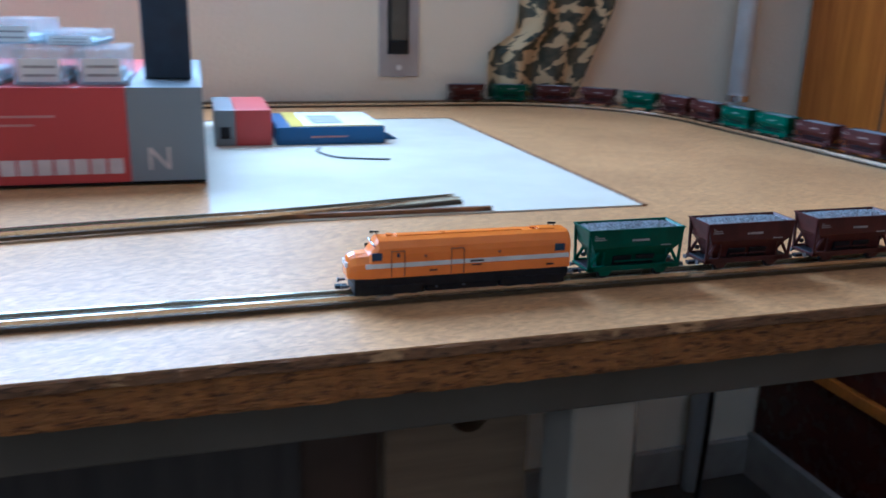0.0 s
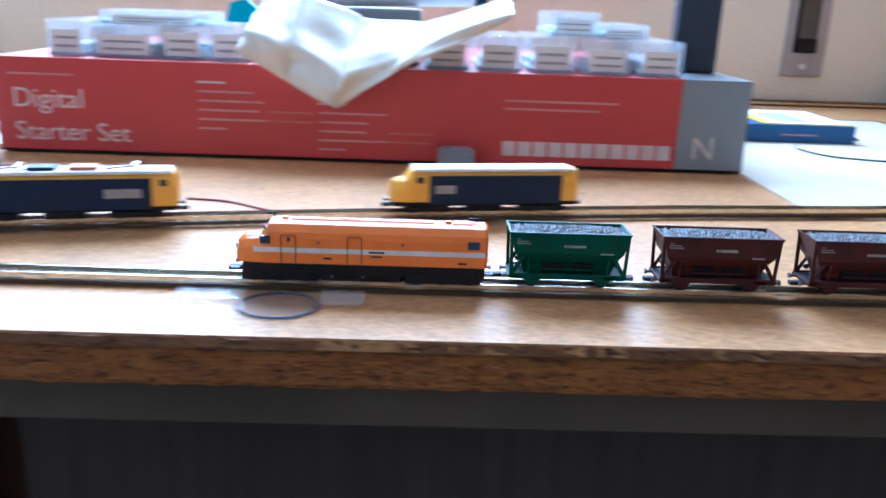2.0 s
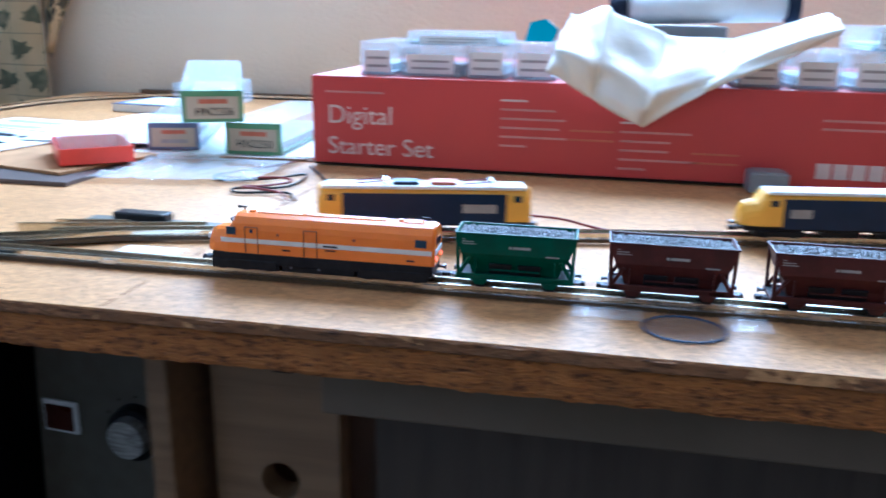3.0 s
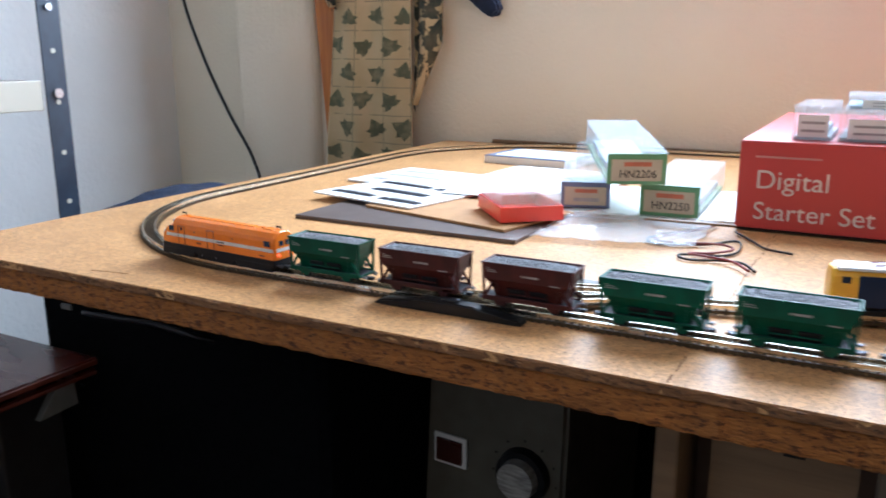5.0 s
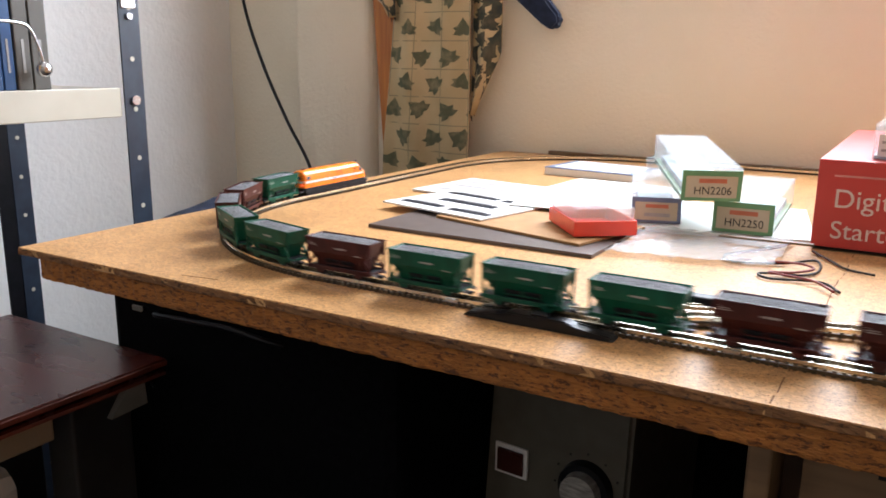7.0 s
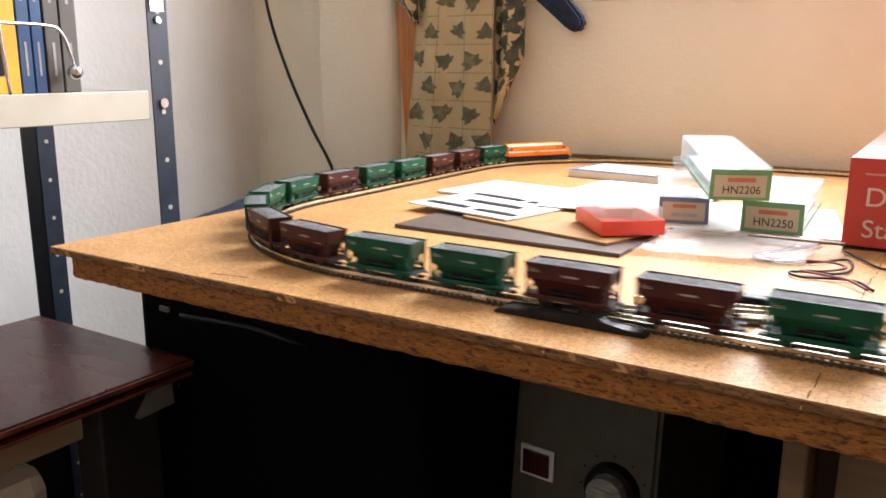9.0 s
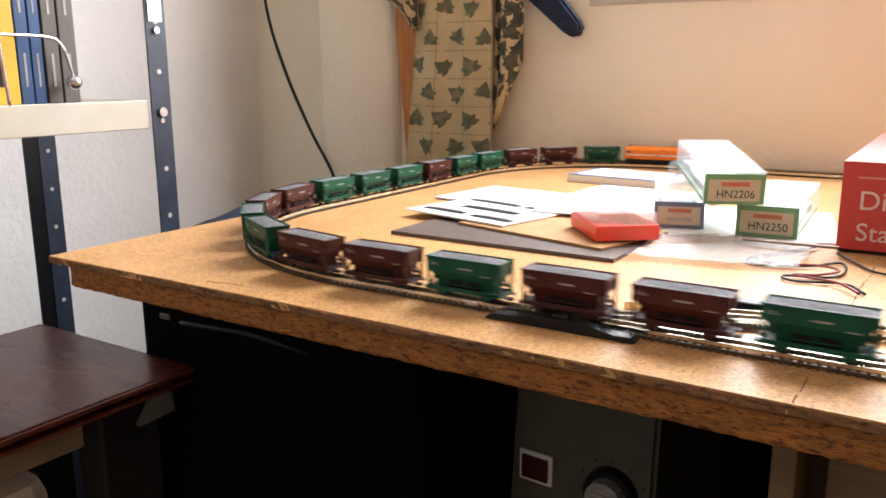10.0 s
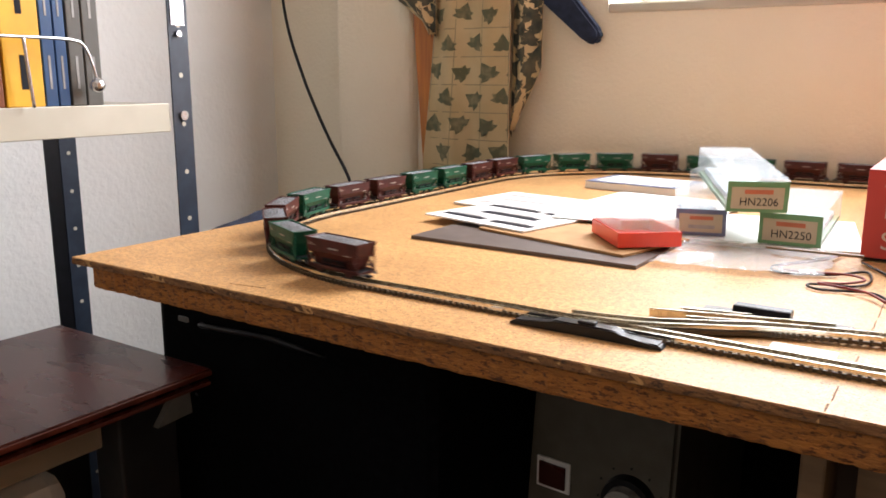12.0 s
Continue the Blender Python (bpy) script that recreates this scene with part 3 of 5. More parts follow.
def railway():
    root = thing("oval_track", "model railway oval with brown sleepers and brassy rails", "track")
    vals = [LOOP * i / 460 for i in range(460)]
    for side in (-0.0045, 0.0045):
        part("rail", rail(on_track, vals, side, 0.0, True), M_RAIL, root)
    for side in (-0.0045, 0.0045):
        part("sleeper_web", strip(on_track, vals, side, 0.0, True), M_SLEEPER, root)
    rest = bmesh.new()
    n = int(LOOP / 0.0042)
    for i in range(n):
        p, a = on_track(LOOP * i / n)
        m = Matrix.Translation(p + Vector((0, 0, 0.0001))) @ Matrix.Rotation(a, 4, "Z")
        if p.y < 0.12 and p.x < 0.80:
            share("sleeper", SLEEPER, root, m)
        else:
            add_joined(rest, m)
    tagged(part("sleeper_bed", rest, M_SLEEPER, root), kind="stuff")
    for x in (-0.160, 0.0, 0.155, 0.315, 0.475, 0.635, 0.795):
        part("rail_joiner", box(x - 0.004, x + 0.004, YF - 0.0062, YF - 0.0048, 0.0024, 0.0042), M_STEEL, root)
    root = thing("siding_track", "straight model siding ending in the open on the board", "track")
    vals = [i / 120 for i in range(9, 121)]
    for side in (-0.0045, 0.0045):
        part("rail", rail(siding, vals, side, 0.0012), M_RAIL, root)
    for side in (-0.0045, 0.0045):
        part("sleeper_web", strip(siding, vals, side, 0.0012), M_SLEEPER, root)
    n = 205
    for i in range(n + 1):
        p, a = siding(0.125 + 0.875 * i / n)
        share("sleeper", SLEEPER, root, Matrix.Translation(p + Vector((0, 0, 0.0013))) @ Matrix.Rotation(a, 4, "Z"))
    # turnout drive, check rail and drive of the inner track
    root = thing("turnout_drive", "long black plastic turnout drive beside the rails", "turnout drive")
    bm = prism([(-0.146, 0.0002), (-0.056, 0.0002), (-0.058, 0.0030), (-0.078, 0.0042), (-0.083, 0.0068), (-0.117, 0.0068), (-0.122, 0.0042), (-0.142, 0.0030)], 0.0372, 0.0465)
    bmesh.ops.bevel(bm, geom=list(bm.edges), offset=0.0008, segments=2, affect="EDGES")
    part("housing", bm, M_BLACK, root)
    part("lever", box(-0.104, -0.094, 0.039, 0.044, 0.0068, 0.0085, 0.0006), M_BLACK, root)
    root = thing("inner_turnout_drive", "slim black turnout drive beside the siding", "turnout drive")
    part("housing", box(-0.060, 0.022, 0.117, 0.130, 0.0002, 0.0035, 0.001), M_GREY_PAINT, root)
    part("cover", box(-0.042, -0.010, 0.119, 0.129, 0.0035, 0.0085, 0.001), M_BLACK, root)
    root = thing("loose_rails", "loose nickel silver rails lying beside the siding", "rails")
    for p, q in (((-0.083, 0.0945), (0.013, 0.1225)), ((-0.068, 0.1065), (-0.030, 0.1160)), ((-0.060, 0.0905), (-0.020, 0.1040))):
        d = Vector((q[0] - p[0], q[1] - p[1], 0))
        bm = box(0, d.length, -0.0006, 0.0006, 0.0002, 0.0058, 0.0002)
        bm.transform(Matrix.Translation((p[0], p[1], 0)) @ Matrix.Rotation(math.atan2(d.y, d.x), 4, "Z"))
        part("rail", bm, M_RAIL, root)


railway()


def bogie(parent, x, wheels, half, r, flange, name="bogie"):
    b = part(name, box(x - half, x + half, -0.0084, 0.0084, 0.0058, 0.0091, 0.0006), M_FRAME, parent)
    for dx in wheels:
        for y in (-0.0045, 0.0045):
            w = part("wheel", cyl((x + dx, y - 0.0009, 0.0050 + r), (x + dx, y + 0.0009, 0.0050 + r), r, n=18), M_BUFFER, parent)
        part("axle_box", box(x + dx - 0.0016, x + dx + 0.0016, -0.0088, 0.0088, 0.0056, 0.0090, 0.0004), M_FRAME, parent)
    return b


def coupler(parent, x, d):
    part("coupler", box(min(x, x + d * 0.0055), max(x, x + d * 0.0055), -0.0016, 0.0016, 0.0078, 0.0098, 0.0003), M_FRAME, parent)
    for y in (-0.0055, 0.0055):
        part("buffer", cyl((x, y, 0.0105), (x + d * 0.0030, y, 0.0105), 0.0008, n=8), M_BUFFER, parent)
        part("buffer_head", cyl((x + d * 0.0030, y, 0.0105), (x + d * 0.0036, y, 0.0105), 0.0014, n=10), M_BUFFER, parent)


def loco_shell(x0, x1, z0, z1, hw, nose, nose_z, wind):
    """A rounded diesel body along x with a low nose at its +x end."""
    bm = bmesh.new()
    def ring(x, top, w):
        c = 0.0028
        pts = [(-w, z0), (-w, top - 0.0075), (-w + 0.0006, top - 0.0045), (-w + 0.0030, top - 0.0012), (-w * 0.35, top), (w * 0.35, top), (w - 0.0030, top - 0.0012), (w - 0.0006, top - 0.0045), (w, top - 0.0075), (w, z0)]
        return [bm.verts.new((x, y, z)) for y, z in pts]
    rings = [ring(x0, z1 - 0.0008, hw - 0.0010), ring(x0 + 0.0012, z1, hw), ring(x1 - nose - wind, z1, hw), ring(x1 - nose, nose_z + 0.0012, hw)]
    rings += [ring(x1 - nose + 0.001, nose_z, hw - 0.0002), ring(x1 - 0.004, nose_z - 0.0006, hw - 0.0010), ring(x1 - 0.0012, nose_z - 0.0020, hw - 0.0022), ring(x1, nose_z - 0.0045, hw - 0.0035)] if nose else [ring(x1, z1 - 0.0008, hw - 0.001)]
    for a, b in zip(rings, rings[1:]):
        for k in range(len(a) - 1):
            bm.faces.new((a[k], a[k + 1], b[k + 1], b[k]))
        bm.faces.new((a[-1], a[0], b[0], b[-1]))
    bm.faces.new(rings[0])
    bm.faces.new(rings[-1][::-1])
    return bm


def side_bits(root, name, x0, x1, z0, z1, hw, material, t=0.00025, label="", sides=(-1, 1)):
    for sgn in sides:
        part(name, box(x0, x1, sgn * hw - t, sgn * hw + t, z0, z1), material, root, label)


def orange_loco():
    """Origin under the body's middle, on the table; its front is +x."""
    root = thing("orange_locomotive", "orange model diesel locomotive with a silver stripe", "locomotive")
    h, hw = 0.0528, 0.0088
    part("body", loco_shell(-h, h, 0.0150, 0.0352, hw, 0.0105, 0.0275, 0.0035), M_LOCO, root, "orange body with a low nose")
    side_bits(root, "stripe", -h + 0.0012, h - 0.0078, 0.0206, 0.0230, hw, M_STRIPE)
    part("nose_stripe", box(h - 0.0006, h + 0.0004, -0.0045, 0.0045, 0.0206, 0.0230), M_STRIPE, root)
    for x0, x1 in ((0.0275, 0.0335), (0.0000, 0.0060)):
        for x in (x0, x1):
            side_bits(root, "door_line", x - 0.00018, x + 0.00018, 0.0154, 0.0292, hw, M_LOCO_LINE, 0.00032)
        side_bits(root, "door_line", x0, x1, 0.0290, 0.0294, hw, M_LOCO_LINE, 0.00032)
    side_bits(root, "cab_window", 0.0378, 0.0422, 0.0248, 0.0288, hw - 0.0001, M_GLASS_DARK, 0.00035, "dark cab window")
    side_bits(root, "cab_window", -h + 0.0035, -h + 0.0085, 0.0245, 0.0285, hw - 0.0001, M_GLASS_DARK, 0.00035)
    side_bits(root, "door_window", 0.0298, 0.0310, 0.0262, 0.0282, hw, M_GLASS_DARK, 0.00035)
    for x in (0.018, -0.017):
        side_bits(root, "vent", x - 0.0006, x + 0.0006, 0.0254, 0.0266, hw, M_LOCO_LINE, 0.0004)
    for x0, x1, z0, z1 in ((-0.0095, -0.0030, 0.0213, 0.0222), (-0.0085, -0.0040, 0.0192, 0.0198), (0.0125, 0.0160, 0.0176, 0.0184), (-0.0440, -0.0405, 0.0168, 0.0176)):
        side_bits(root, "lettering_bar", x0, x1, z0, z1, hw, M_INK, 0.0004)
    for y in (-0.0035, 0.0035):
        m = pose(h - 0.0128, y, 0.0308, 0, 32, 0)
        b = box(-0.0003, 0.0003, -0.0026, 0.0026, -0.0022, 0.0022)
        b.transform(m)
        part("windscreen", b, M_GLASS_DARK, root)
    for y in (-0.0026, 0.0026):
        part("rear_window", box(-h - 0.0003, -h + 0.0003, y - 0.0017, y + 0.0017, 0.0248, 0.0285), M_GLASS_DARK, root)
    part("rear_stripe", box(-h - 0.0003, -h + 0.0003, -0.0070, 0.0070, 0.0206, 0.0230), M_STRIPE, root)
    for x0, x1, w in ((-0.030, 0.030, 0.0022), (-0.046, -0.038, 0.003)):
        part("roof_panel", box(x0, x1, -w, w, 0.0349, 0.0358, 0.0003), M_LOCO, root)
    for x in (0.033, 0.008, -0.036):
        part("roof_fan", cyl((x, 0, 0.0350), (x, 0, 0.0362), 0.0014, n=12), M_LOCO, root)
    for x in (0.037, -0.049):
        part("horn", cyl((x, -0.0025, 0.0368), (x + 0.004, -0.0025, 0.0368), 0.0004, 0.0008, 8), M_FRAME, root)
        part("horn_post", cyl((x + 0.001, -0.0025, 0.0350), (x + 0.001, -0.0025, 0.0368), 0.0003, n=6), M_FRAME, root)
    part("headlamp", cyl((h - 0.0005, 0, 0.0225), (h + 0.0004, 0, 0.0225), 0.0012, n=12), M_STRIPE, root)
    for y in (-0.0052, 0.0052):
        part("tail_lamp", cyl((-h + 0.0004, y, 0.0182), (-h - 0.0005, y, 0.0182), 0.0011, n=12), M_TAIL_LAMP, root, "glowing red tail lamp")
    part("underframe", box(-h + 0.001, h - 0.003, -0.0086, 0.0086, 0.0090, 0.0149, 0.0005), M_FRAME, root)
    part("fuel_tank", box(-0.017, 0.017, -0.0082, 0.0082, 0.0058, 0.0096, 0.0008), M_FRAME, root)
    for x in (-0.034, 0.034):
        bogie(root, x, (-0.011, 0.0, 0.011), 0.0160, 0.0032, 0.004)
    for sgn in (-1, 1):
        for x0, x1 in ((-0.050, -0.019), (0.019, 0.050)):
            part("bogie_side", box(x0, x1, sgn * 0.0083 - 0.0006, sgn * 0.0083 + 0.0006, 0.0060, 0.0112, 0.0004), M_FRAME, root)
    for x in (0.0125, -0.0005):
        side_bits(root, "cab_step", x - 0.0006, x + 0.0006, 0.0080, 0.0110, 0.0081, M_BUFFER, 0.0003)
    coupler(root, h - 0.001, 1)
    coupler(root, -h + 0.001, -1)
    return root


def hopper(colour, name, label):
    root = thing(name, label, "wagon", group="hopper train")
    a, hw = 0.0253, 0.0090
    # flared box: steep end slopes, straight top band, drawn-in belly
    bm = bmesh.new()
    def ring(z, hx, hy):
        return [bm.verts.new((sx * hx, sy * hy, z)) for sx, sy in ((-1, -1), (1, -1), (1, 1), (-1, 1))]
    R = [ring(0.0335, a + 0.0004, hw + 0.0003), ring(0.0328, a + 0.0004, hw + 0.0003), ring(0.0327, a, hw), ring(0.0232, a - 0.0024, hw - 0.0002), ring(0.0208, a - 0.0040, hw - 0.0014), ring(0.0165, a - 0.0056, hw - 0.0034), ring(0.0118, a - 0.0068, hw - 0.0044)]
    inner = [ring(0.0335, a - 0.0004, hw - 0.0005), ring(0.0295, a - 0.0030, hw - 0.0010)]
    for p, q in [*zip(R, R[1:]), (inner[1], inner[0]), (inner[0], R[0])]:
        for k in range(4):
            bm.faces.new((p[k - 1], p[k], q[k], q[k - 1]))
    bm.faces.new(R[-1])
    bm.faces.new(inner[1])
    part("hopper_body", bm, colour, root)
    # heaped stones
    bm = bmesh.new()
    rng = random.Random(7)
    nx, ny = 72, 24
    g = [[bm.verts.new((-a + 0.0008 + (2 * a - 0.0016) * i / nx, -hw + 0.0007 + (2 * hw - 0.0014) * j / ny, 0.0322 + 0.0016 * math.sin(math.pi * j / ny) * min(1, 4 * i / nx, 4 * (nx - i) / nx) + rng.uniform(-0.00055, 0.00055))) for j in range(ny + 1)] for i in range(nx + 1)]
    for i in range(nx):
        for j in range(ny):
            bm.faces.new((g[i][j], g[i + 1][j], g[i + 1][j + 1], g[i][j + 1]))
    part("stone_load", bm, M_COAL, root, "grey stone load heaped to the rim")
    part("frame", box(-a + 0.0005, a - 0.0005, -0.0064, 0.0064, 0.0098, 0.0122, 0.0003), M_FRAME, root)
    for sy in (-1, 1):
        part("side_sill", box(-a + 0.0004, a - 0.0004, sy * 0.0075 - 0.0007, sy * 0.0075 + 0.0007, 0.0098, 0.0128, 0.0003), colour, root)
        # black doors paint the shade on the lower half of the hopper
        for x in (-0.0062, 0.0062):
            b = box(-0.0048, 0.0048, -0.0005, 0.0005, -0.0028, 0.0028, 0.0002)
            b.transform(pose(x, sy * 0.0062, 0.0152, -sy * 14))
            part("chute_door", b, M_FRAME, root, "discharge door blackened to paint the belly shade")
        part("door_lever", cyl((-0.0105, sy * 0.0074, 0.0150), (0.0105, sy * 0.0074, 0.0150), 0.0004, n=6), colour, root)
    for sx in (-1, 1):
        part("platform", box(min(sx * a, sx * (a - 0.010)), max(sx * a, sx * (a - 0.010)), -0.0082, 0.0082, 0.0105, 0.0118), colour, root)
        for sy in (-1, 1):
            part("end_post", cyl((sx * (a - 0.0012), sy * 0.0076, 0.0118), (sx * (a - 0.0006), sy * 0.0080, 0.0328), 0.0008, n=6), colour, root)
            part("brace", cyl((sx * (a - 0.0015), sy * 0.0074, 0.0122), (sx * (a - 0.0060), sy * 0.0074, 0.0210), 0.0009, n=6), colour, root)
            part("bracket", cyl((sx * (a - 0.0085), sy * 0.0076, 0.0122), (sx * (a - 0.0085), sy * 0.0080, 0.0205), 0.0005, n=6), colour, root)
        part("hand_wheel", cyl((sx * (a - 0.0055), -0.0070, 0.0150), (sx * (a - 0.0055), -0.0076, 0.0150), 0.0014, n=12), M_BUFFER, root)
        part("axle_guard", prism([(sx * 0.0150 - 0.0045, 0.0105), (sx * 0.0150 + 0.0045, 0.0105), (sx * 0.0150 + 0.0018, 0.0070), (sx * 0.0150 - 0.0018, 0.0070)], -0.0072, -0.0062), colour, root)
        part("axle_guard", prism([(sx * 0.0150 - 0.0045, 0.0105), (sx * 0.0150 + 0.0045, 0.0105), (sx * 0.0150 + 0.0018, 0.0070), (sx * 0.0150 - 0.0018, 0.0070)], 0.0062, 0.0072), colour, root)
        for y in (-0.0045, 0.0045):
            part("wheel", cyl((sx * 0.015, y - 0.0008, 0.0080), (sx * 0.015, y + 0.0008, 0.0080), 0.0030, n=16), M_FRAME, root)
        part("axle", cyl((sx * 0.015, -0.0045, 0.0080), (sx * 0.015, 0.0045, 0.0080), 0.0007, n=6), M_FRAME, root)
        coupler(root, sx * (a - 0.001), sx)
    part("chute", box(-0.0090, 0.0090, -0.0056, 0.0056, 0.0096, 0.0135, 0.0006), M_FRAME, root)
    for x0, x1, z0, z1 in ((-0.0225, -0.0210, 0.0300, 0.0303), (-0.0225, -0.0175, 0.0288, 0.0292), (-0.0225, -0.0165, 0.0277, 0.0281), (-0.0010, 0.0065, 0.0264, 0.0276), (-0.0026, -0.0014, 0.0264, 0.0276), (0.0130, 0.0185, 0.0232, 0.0239)):
        for sgn in (-1, 1):
            yy = hw + (0.0327 - (z0 + z1) / 2) / (0.0327 - 0.0215) * -0.0003
            part("lettering_bar", box(x0 if sgn < 0 else -x1, x1 if sgn < 0 else -x0, sgn * yy - 0.0002, sgn * yy + 0.0002, z0, z1), M_TEXT, root)
    return root


LOCO = orange_loco()
GREEN = hopper(M_GREEN, "green_hopper_wagon", "dark green model hopper wagon loaded with grey stones")
MAROON = hopper(M_MAROON, "maroon_hopper_wagon", "maroon model hopper wagon loaded with grey stones")
ORDER = "GMMGGMGGGMMGGMMGMMGM"
WAGONS = []
used = set()
for k in ORDER:
    src = GREEN if k == "G" else MAROON
    WAGONS.append(copy_thing(src, Matrix.Identity(4)) if k in used else src)
    used.add(k)


def parked_loco(name, label, x, y, heading, length, single_cab):
    root = thing(name, label, "locomotive", pose(x, y, 0.0012, 0, 0, heading))
    h, hw = length / 2, 0.0088
    part("body", loco_shell(-h, h, 0.0118, 0.0300, hw, 0.009 if single_cab else 0.0, 0.0245, 0.003 if single_cab else 0.002), M_YELLOW, root, "yellow cab ends")
    e0, e1 = (-h + 0.010, h - 0.021) if single_cab else (-h + 0.013, h - 0.013)
    side_bits(root, "side_panel", e0, e1, 0.0105, 0.0266, hw, M_LOCO_BLUE, 0.0003, "dark blue body side")
    part("roof", box(-h + 0.003, h - (0.013 if single_cab else 0.003), -0.0078, 0.0078, 0.0284, 0.0304, 0.0006), M_LOCO_ROOF, root, "pale grey roof")
    side_bits(root, "number_bar", *((h - 0.036, h - 0.0245) if single_cab else (h - 0.036, h - 0.018)), 0.0165, 0.0212, hw, M_TEXT, 0.0004)
    for sx in ((1,) if single_cab else (1, -1)):
        xx = sx * (h - 0.007) if not single_cab else h - 0.016
        side_bits(root, "cab_window", xx - 0.002, xx + 0.002, 0.0225, 0.0258, hw, M_GLASS_DARK, 0.0004)
    if not single_cab:
        for x in (-0.028, 0.028):
            for y in (-0.004, 0.004):
                part("pantograph_bar", cyl((x - 0.008, y, 0.0310), (x + 0.008, y, 0.0325), 0.0004, n=6), M_WIRE_RED, root)
            part("pantograph_pan", box(x + 0.006, x + 0.0085, -0.006, 0.006, 0.0323, 0.0331), M_STEEL, root)
        for x in (-0.010, 0.010):
            part("roof_box", box(x - 0.007, x + 0.007, -0.005, 0.005, 0.0303, 0.0322, 0.0004), M_LOCO_BLUE if x < 0 else M_LABEL_RED, root)
    part("underframe", box(-h + 0.001, h - 0.001, -0.0078, 0.0078, 0.0092, 0.0120, 0.0004), M_FRAME, root)
    part("tank", box(-0.010, 0.010, -0.0074, 0.0074, 0.0058, 0.0094, 0.0006), M_FRAME, root)
    for x in (-length * 0.31, length * 0.31):
        bogie(root, x, (-0.008, 0.008), 0.013, 0.0032, 0.004)
    coupler(root, h - 0.001, 1)
    coupler(root, -h + 0.001, -1)
    return root


parked_loco("electric_locomotive", "yellow and dark blue model electric locomotive parked on the siding", 0.1335, 0.1340, 12.6, 0.112, False)
parked_loco("shunting_locomotive", "yellow and dark blue model diesel parked on the siding", 0.3520, 0.1770, 190.0, 0.108, True)

def squash(root, k):
    """Lower a rolling thing's proportions above the rail head."""
    m = Matrix.Translation((0, 0, 0.005)) @ Matrix.Diagonal((1, 1, k, 1)) @ Matrix.Translation((0, 0, -0.005))
    for o in root.children_recursive:
        o.data.transform(m)


squash(LOCO, 0.85)
squash(GREEN, 0.88)
squash(MAROON, 0.88)


# ---- on the table ----
def starter_box():
    root = thing("starter_set_box", "large red cardboard train set box with a grey end", "box")
    x1, y0, y1, h = 0.5615, 0.333, 0.655, 0.0708
    part("carton", box(0.0, 0.509, y0, y1, 0.0030, h, 0.0006), M_RED_BOX, root)
    part("grey_end", box(0.5092, x1, y0, y1, 0.0030, h, 0.0006), M_GREY_BOX, root, "grey printed end")
    # thin black base that paints the shadow line below the carton
    part("tray", box(0.001, x1 - 0.001, y0 + 0.001, y1 - 0.001, 0.0013, 0.0030), M_BLACK, root)
    f = y0 - 0.0003
    def bar(a, b, z, t, m=M_PRINT_WHITE):
        part("print_bar", box(a, b, f - 0.0002, f + 0.0004, z, z + t), m, root)
    words("word_digital", "Digital", 0.0205, M_PRINT_WHITE, root, pose(0.0125, f, 0.0345), "white printed word")
    words("word_starter_set", "Starter Set", 0.0195, M_PRINT_WHITE, root, pose(0.0125, f, 0.0105), "white printed words")
    words("letter_n", "N", 0.024, M_PRINT_WHITE, root, pose(0.5200, f, 0.0115), "white printed letter")
    bar(0.0115, 0.058, 0.0580, 0.0014, M_PRINT_PINK)
    rng = random.Random(3)
    for x, top, n in ((0.149, 0.0560, 6), (0.238, 0.0430, 6)):
        for i in range(n):
            bar(x, x + (0.020 if i in (0, n - 1) else rng.uniform(0.035, 0.060)), top - i * 0.0068, 0.0015, M_PRINT_PINK if i else M_PRINT_WHITE)
            if i in (3, 4):
                bar(x + 0.052, x + 0.085, top - i * 0.0068, 0.0013, M_LABEL_RED)
    bar(0.377, 0.462, 0.0500, 0.0015, M_PRINT_PINK)
    bar(0.377, 0.448, 0.0440, 0.0015, M_PRINT_PINK)
    # maker's mark as a row of plain blocks
    for i in range(11):
        x = 0.3765 + i * 0.0118
        part("mark_block", box(x, x + 0.0098, f - 0.0002, f + 0.0004, 0.0095, 0.0205), M_PRINT_WHITE, root)


starter_box()


